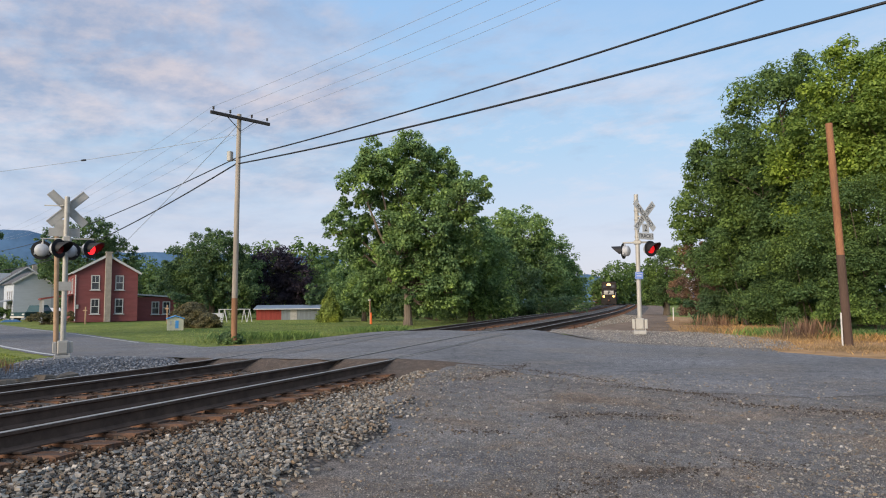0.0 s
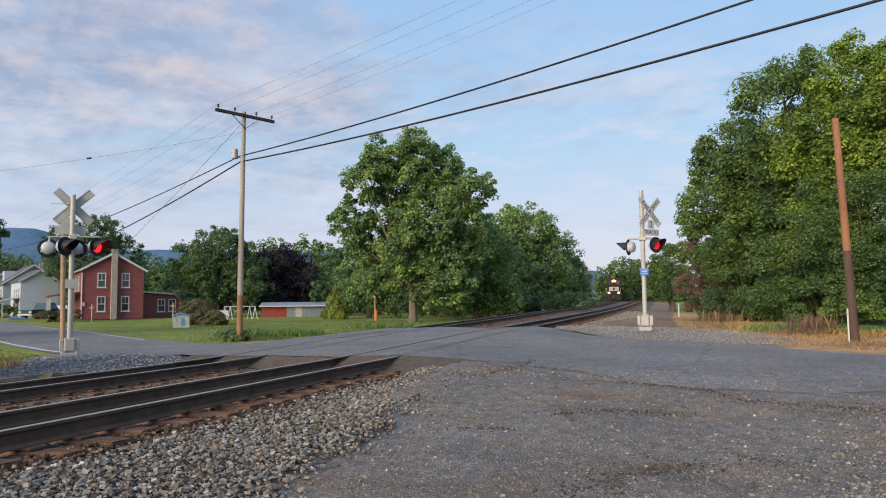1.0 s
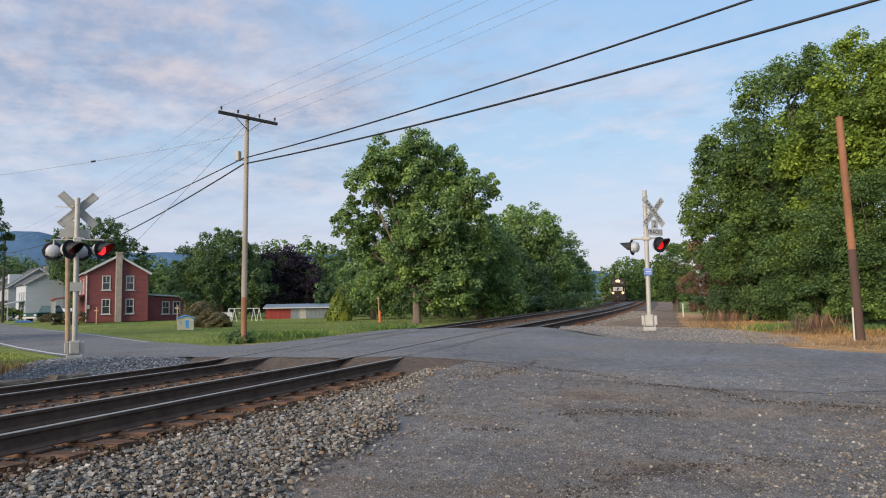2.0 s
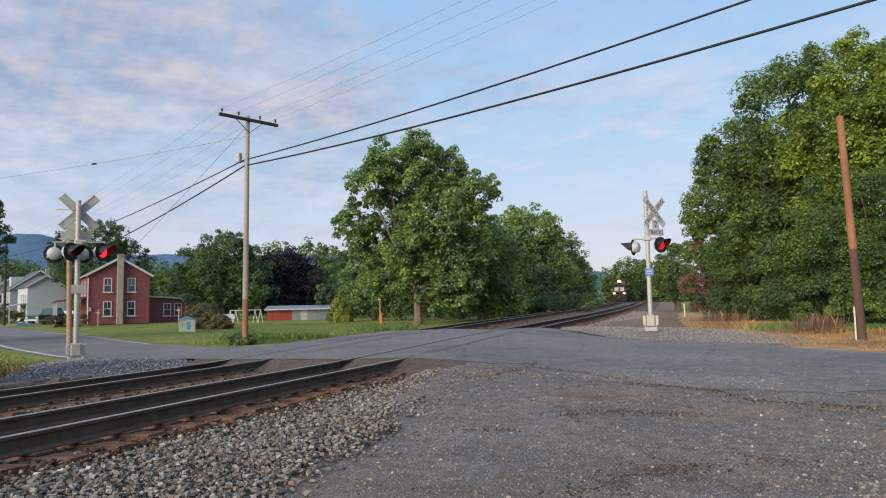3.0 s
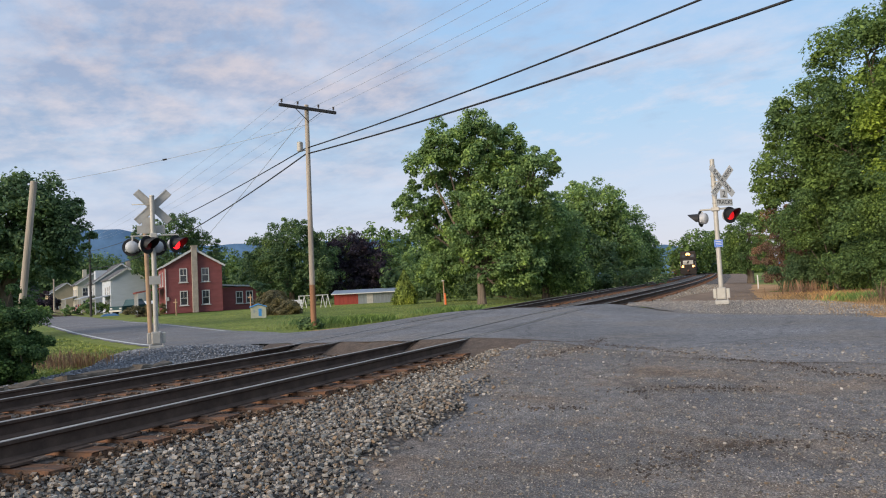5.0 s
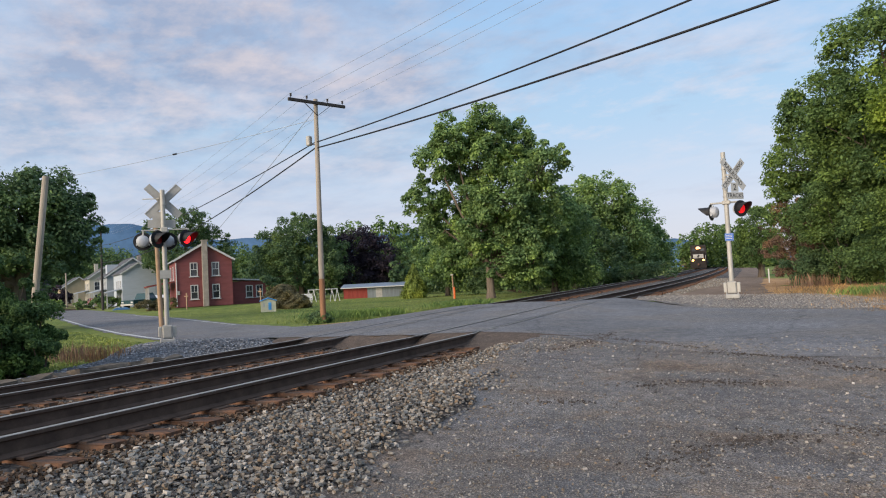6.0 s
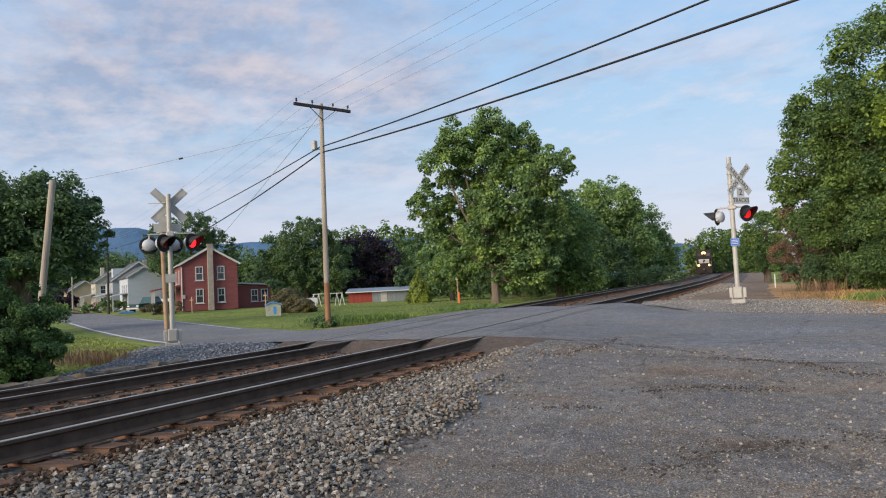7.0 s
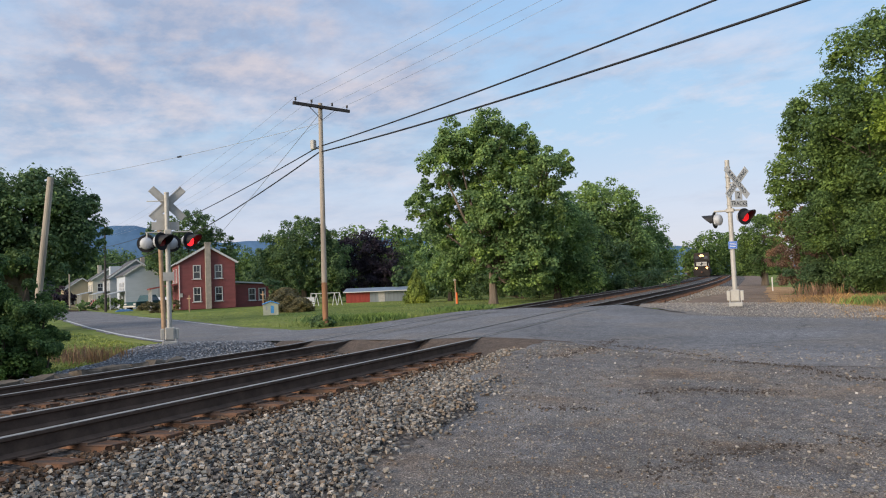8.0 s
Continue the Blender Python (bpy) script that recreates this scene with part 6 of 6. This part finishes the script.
def shed():
    x, y = at(34.6, 73)
    s = thing("long_shed", "long low shed, red boards and grey tin, under a blue-grey roof", "shed", pose(x, y, 0.0, 0, 0, 31) @ Matrix.Diagonal((0.85, 0.85, 0.74, 1)))
    part("red_wall", B(3.0, 3.2, 1.7, pose(-2.3, 1.6, 0.8)), M_REDPAINT, s, "red boarded wall")
    gw_ = part("grey_wall", B(4.6, 3.2, 1.6, pose(1.52, 1.6, 0.75)), M_TIN, s, "grey corrugated tin wall")
    for k in range(14):
        part("rib", B(0.05, 0.03, 1.6, pose(-0.6 + 0.33 * k, -0.015, 0.75)), M_TIN, gw_)
    for k in range(10):
        part("board_joint", B(0.02, 0.012, 1.6, pose(-3.7 + 0.3 * k, -0.006, 0.8)), M_REDDARK, s)
    part("roof", B(8.2, 4.0, 0.10, pose(0, 1.4, 1.80, 7, 0, 0)), M_BLUETIN, s, "blue-grey sheet roof")
    part("fascia", B(8.2, 0.05, 0.12, pose(0, -0.61, 1.53)), M_TRIM, s)
    part("doorway", B(0.8, 0.04, 1.4, pose(0.7, -0.03, 0.68)), M_SIGNBACK, s)


shed()


def playhouse():
    x, y = at(43.3, 47)
    p = thing("toy_playhouse", "small cream plastic playhouse with a blue roof on the lawn", "playhouse", pose(x, y, -0.05, 0, 0, 44))
    bm = bmesh.new()
    o = [(-0.5, 0), (0.5, 0), (0.5, 0.75), (0, 0.92), (-0.5, 0.75)]
    a, b = [bm.verts.new((u, 0, v)) for u, v in o], [bm.verts.new((u, 0.8, v)) for u, v in o]
    bm.faces.new(a)
    bm.faces.new(b[::-1])
    for i in range(5):
        bm.faces.new((a[i], b[i], b[(i + 1) % 5], a[(i + 1) % 5]))
    part("body", bm, M_TOYCREAM, p)
    for s in (-1, 1):
        part("roof_half", B(0.62, 0.95, 0.06, pose(s * 0.28, 0.4, 0.88, 0, s * 19, 0), 0.015), M_TOYBLUE, p, "sky-blue plastic roof")
    part("door", B(0.2, 0.02, 0.5, pose(0.1, -0.011, 0.42)), M_TOYBLUE, p)
    part("shutter", B(0.1, 0.02, 0.25, pose(-0.28, -0.011, 0.5)), M_TRIM, p)


playhouse()


def swing_set():
    x, y = at(39.0, 66)
    s = thing("swing_set", "white wooden swing set on the lawn", "swing set", pose(x, y, 0.0, 0, 0, 40) @ Matrix.Diagonal((0.62, 0.62, 0.62, 1)))
    for fx in (-1.9, -1.1, 1.7, 2.5):
        for sx in (-0.35, 0.35):
            part("leg", C(0.05, 0.05, (fx + sx, -0.5, 0), (fx, 0, 1.9), 8), M_WHITEPAINT, s)
    part("beam", C(0.06, 0.06, (-2.0, 0, 1.92), (2.6, 0, 1.92), 8), M_WHITEPAINT, s)
    for fx in (-0.2, 0.5):
        for sx in (-0.2, 0.2):
            part("rope", C(0.012, 0.012, (fx + sx, 0, 0.5), (fx + sx, 0, 1.9), 6), M_SIGNBACK, s)
        part("seat", B(0.46, 0.2, 0.04, pose(fx, 0, 0.5)), M_BLACK, s)
    bx, by = at(40.4, 57)
    b = thing("garden_bench", "white garden bench on the lawn", "bench", pose(bx, by, 0, 0, 0, 40))
    part("seat", B(1.3, 0.42, 0.05, pose(0, 0, 0.45)), M_WHITEPAINT, b)
    part("backrest", B(1.3, 0.05, 0.4, pose(0, 0.2, 0.75, -10, 0, 0)), M_WHITEPAINT, b)
    for sx in (-0.58, 0.58):
        for sy in (-0.17, 0.17):
            part("leg", B(0.06, 0.06, 0.46, pose(sx, sy, 0.22)), M_WHITEPAINT, b)


swing_set()


def marker_post(x, y, hgt, label, orange):
    p = thing("marker_post", label, "post", pose(x, y, -0.05))
    part("post", B(0.1, 0.1, hgt, pose(0, 0, hgt / 2), 0.01), M_POST, p)
    if orange:
        part("orange_guard", C(0.09, 0.07, (0.10, 0, 0.0), (0.10, 0, 0.95), 10), M_ORANGE, p, "bright orange plastic guard")
        part("cap", B(0.3, 0.1, 0.08, pose(-0.08, 0, hgt)), M_TRIM, p)
    else:
        part("crosspiece", B(0.5, 0.06, 0.08, pose(0, -0.05, hgt * 0.8)), M_POST, p)


marker_post(*at(27.8, 54), 1.95, "wooden marker post with an orange guard on the lawn", True)
marker_post(*at(49.6, 68), 1.6, "short wooden clothesline post by the red house", False)
marker_post(*at(43.9, 66), 1.7, "short wooden clothesline post by the lawn", False)
sp = thing("marker_stake", "thin white marker stake beside the service way", "stake", pose(*at(2.7, 46), 0.3))
part("stake", B(0.07, 0.03, 0.9, pose(0, 0, 0.45)), M_SIGN, sp)

# flat stones beyond the far track
r_ = random.Random(9)
for k in range(12):
    bm = B(0.5 + 0.4 * r_.random(), 0.3 + 0.2 * r_.random(), 0.18 + 0.12 * r_.random(), bevel=0.05)
    for v in bm.verts:
        v.co += Vector([r_.uniform(-0.04, 0.04) for _ in range(3)])
    x, y = -13.35 - 0.12 * r_.random() + (0.02 * k), 6.1 + 0.42 * k
    st = part("border_stone", bm, M_ROCK, None)
    st.matrix_world = pose(x, y, 0.0, r_.uniform(-6, 6), r_.uniform(-6, 6), r_.uniform(60, 120))
    tagged(st, "flat grey-brown stone edging the far ballast", "stone", "border stones")

# ---------------------------------------------------------------- vehicles
M_TRUCK = plain("dark_teal_paint", (0.015, 0.055, 0.065), 0.3, 0.2, 0.1, 3, 30, 0, 0.5)
M_CARRED = plain("red_car_paint", (0.35, 0.03, 0.02), 0.3, 0.2, 0.1, 3, 30, 0, 0.5)
M_CARWHITE = plain("white_car_paint", (0.66, 0.66, 0.66), 0.3, 0.1, 0.05, 3, 30, 0, 0.5)
M_TYRE = plain("tyre_rubber", (0.02, 0.02, 0.02), 0.9, 0, 0.2, 8, 40, 0.002)


def prism(profile, half, inset=0.0):
    """Side profile (y, z) drawn out to a width; inset narrows the top."""
    bm = bmesh.new()
    zs = [z for _, z in profile]
    lo, hi = min(zs), max(zs)
    rows = []
    for s in (-1, 1):
        rows.append([bm.verts.new((s * (half - inset * (z - lo) / (hi - lo + 1e-6)), y, z)) for y, z in profile])
    bm.faces.new(rows[0])
    bm.faces.new(rows[1][::-1])
    n = len(profile)
    for i in range(n):
        bm.faces.new((rows[0][i], rows[1][i], rows[1][(i + 1) % n], rows[0][(i + 1) % n]))
    return bm


def car(name, label, x, y, rot, paint, pickup):
    c = thing(name, label, "truck" if pickup else "car", pose(x, y, 0.0, 0, 0, rot))
    if pickup:
        part("body", prism([(-2.6, 0.45), (2.5, 0.45), (2.55, 1.0), (0.3, 1.05), (-1.2, 1.05), (-2.6, 0.98)], 0.92), paint, c)
        part("cab", prism([(-1.25, 1.05), (0.55, 1.05), (0.25, 1.75), (-0.75, 1.78)], 0.86, 0.14), paint, c)
        glass = [(-1.0, 1.12), (0.35, 1.12), (0.15, 1.66), (-0.7, 1.68)]
    else:
        part("body", prism([(-2.2, 0.35), (2.2, 0.35), (2.2, 0.8), (1.2, 0.95), (-1.6, 0.98), (-2.2, 0.9)], 0.88), paint, c)
        part("cab", prism([(-1.7, 0.97), (1.15, 0.95), (0.5, 1.42), (-1.1, 1.45)], 0.82, 0.16), paint, c)
        glass = [(-1.4, 1.0), (0.9, 1.0), (0.4, 1.36), (-1.0, 1.38)]
    part("side_glass", prism(glass, 0.87 if pickup else 0.83, 0.14), M_PANE, c)
    for s in (-1, 1):
        for yy in ((-1.7, 1.7) if pickup else (-1.35, 1.35)):
            w = part("wheel", C(0.36, 0.36, (s * 0.95, yy, 0.34), (s * 0.72, yy, 0.34), 18), M_TYRE, c)
            part("rim", C(0.2, 0.2, (s * 0.965, yy, 0.34), (s * 0.90, yy, 0.34), 14), M_ALU, w)
        part("headlight", B(0.3, 0.06, 0.16, pose(s * 0.66, 2.53 if pickup else 2.2, 0.78)), M_TRIM, c)
    part("bumper", B(1.8, 0.14, 0.2, pose(0, 2.58 if pickup else 2.24, 0.5), 0.03), M_ALU, c)
    return c


car("pickup_truck", "dark teal pickup truck parked beside the white house", *at(52.75, 87), 190, M_TRUCK, True)
car("parked_car", "white car parked under the house porch", *at(51.7, 90), 230, M_CARWHITE, False)
car("parked_car", "red car parked by the cream house", *at(56.2, 121), 243, M_CARRED, False)
tarp = thing("blue_tarp", "low crumpled blue tarp on the grass beside the pickup", "tarp", pose(*at(54.3, 84), 0.0, 0, 0, 60))
bm = bmesh.new()
bmesh.ops.create_grid(bm, x_segments=14, y_segments=8, size=1.0)
for v in bm.verts:
    e = max(abs(v.co.x), abs(v.co.y))
    v.co = Vector((v.co.x * 0.95, v.co.y * 0.5, (0.26 + 0.12 * noise.noise((v.co.x * 3, v.co.y * 3, 1))) * (1 - e ** 3)))
part("sheet", bm, M_TARP, tarp)

# ---------------------------------------------------------------- train on the far track
M_LOCO = plain("black_locomotive_paint", (0.028, 0.024, 0.022), 0.75, 0, 0.25, 1, 20, 0, 0.12, (1, 1, 1), (0.05, 0.036, 0.026))
M_HEAD = glow("headlight_beam", (1.0, 0.46, 0.13), 4.0)
M_CONT = plain("white_container", (0.40, 0.39, 0.37), 0.6, 0, 0.12, 1, 20, 0.004)
M_CONTRUST = plain("rust_wagon", (0.16, 0.08, 0.055), 0.8, 0, 0.3, 1, 20, 0.004)
TRACK_X = (RAILS[2][0] + RAILS[3][0]) / 2


def on_track(y):
    return pose(TRACK_X + float(bend(y)), y, 0.25 + float(rise(y, TRACK_X)), 0, 0, math.degrees(math.atan(float(bend(y - 1) - bend(y + 8)) / 9)))


def locomotive(y):
    """Nose along -y."""
    l = thing("locomotive", "black diesel locomotive with lit headlights and a white nose band", "locomotive", on_track(y))
    part("frame", B(3.0, 20, 0.5, pose(0, 10.2, 1.25), 0.05), M_LOCO, l)
    part("pilot", prism([(0.0, 0.15), (0.5, 0.2), (0.5, 1.5), (0.15, 1.5)], 1.45, 0.1), M_LOCO, l, "black pilot plough")
    nose = part("nose", prism([(1.1, 1.5), (2.9, 1.5), (2.9, 3.1), (1.5, 3.0), (1.1, 2.7)], 1.15, 0.08), M_LOCO, l, "short black nose")
    part("white_band", B(1.9, 0.03, 0.75, pose(0, 1.07, 2.45)), M_CONT, nose, "white band across the nose")
    part("band_mark", B(0.35, 0.02, 0.6, pose(0, 1.045, 2.45, 0, 25, 0)), M_LETTER, nose)
    for k in range(4):
        part("stripe", B(0.7, 0.02, 0.05, pose(-0.55 if k % 2 else 0.55, 1.045, 2.25 + 0.25 * (k // 2))), M_LETTER, nose)
    cab = part("cab", prism([(2.7, 1.5), (5.4, 1.5), (5.4, 4.5), (5.2, 4.7), (3.0, 4.7), (2.75, 4.45)], 1.5, 0.12), M_LOCO, l, "wide black cab")
    for s in (-1, 1):
        part("windscreen", B(0.75, 0.03, 0.55, pose(s * 0.78, 2.71, 3.75)), M_PANE, cab)
        part("side_window", B(0.03, 1.2, 0.7, pose(s * 1.475, 4.0, 3.7)), M_PANE, cab)
    part("number_board", B(0.5, 0.05, 0.2, pose(0, 2.72, 4.32)), M_TRIM, cab)
    part("hood", prism([(5.4, 1.5), (19.5, 1.5), (19.5, 4.3), (5.4, 4.3)], 0.95, 0.08), M_LOCO, l, "long black engine hood")
    part("fan_hatch", B(1.7, 3.0, 0.3, pose(0, 15, 4.4), 0.05), M_LOCO, l)
    for s in (-0.14, 0.14):
        part("headlight", C(0.2, 0.2, (s * 1.5, 2.64, 4.05), (s * 1.5, 2.56, 4.05), 16), M_HEAD, l, "lit headlight")
    for s in (-0.95, 0.95):
        part("ditch_light", C(0.2, 0.2, (s, 0.02, 1.66), (s, -0.06, 1.66), 16), M_HEAD, l, "lit ditch light")
        part("handrail", C(0.025, 0.025, (s * 1.4, 0.1, 2.6), (s * 1.4, 0.1, 1.5), 8), M_TRIM, l)
        part("step", B(0.4, 0.5, 0.5, pose(s * 1.4, 0.5, 0.75)), M_LOCO, l)
    part("coupler", B(0.3, 0.6, 0.35, pose(0, -0.2, 0.85), 0.04), M_CONTRUST, l)
    part("fuel_tank", B(2.6, 5, 0.8, pose(0, 10.2, 0.75), 0.15), M_LOCO, l)
    for yy in (3.2, 5.0, 6.8, 13.8, 15.6, 17.4):
        part("wheelset", C(0.5, 0.5, (-0.8, yy, 0.5), (0.8, yy, 0.5), 20), M_CONTRUST, l)
    for yy in (5.0, 15.6):
        part("bogie", B(2.5, 4.9, 0.55, pose(0, yy, 0.75), 0.05), M_LOCO, l)
    return l


def wagon(y, mat, label, h):
    w = thing("freight_wagon", label, "wagon", on_track(y), "freight train")
    part("deck", B(2.8, 17, 0.4, pose(0, 8.5, 1.0), 0.03), M_CONTRUST, w)
    b = part("load", B(2.6, 16, h, pose(0, 8.5, 1.2 + h / 2), 0.03), mat, w)
    for k in range(16):
        for s in (-1, 1):
            part("rib", B(0.05, 0.2, h - 0.3, pose(s * 1.32, 1.0 + k, 1.2 + h / 2)), mat, b)
    for yy in (2.0, 3.8, 13.2, 15.0):
        part("wheelset", C(0.45, 0.45, (-0.8, yy, 0.45), (0.8, yy, 0.45), 18), M_CONTRUST, w)
    return w


LOCO_Y = 138.0
locomotive(LOCO_Y)
wagon(LOCO_Y + 21, M_LOCO, "second black unit coupled behind the locomotive", 3.2)
wagon(LOCO_Y + 39, M_CONT, "white boxcar in the freight train", 3.4)
wagon(LOCO_Y + 57, M_CONT, "white boxcar in the freight train", 3.4)
wagon(LOCO_Y + 75, M_CONTRUST, "rust-brown hopper in the freight train", 3.0)

# a dark ribbed block by the near rail
gb = thing("ribbed_block", "black ribbed rail block lying beside the near rail", "block", pose(-5.62, 3.12, 0.14, 0, 0, 8))
part("body", B(0.34, 0.26, 0.16, pose(0, 0, 0), 0.01), M_BLACK, gb)
for k in range(9):
    part("rib", B(0.012, 0.02, 0.13, pose(-0.14 + 0.035 * k, -0.14, 0)), M_SIGNBACK, gb)
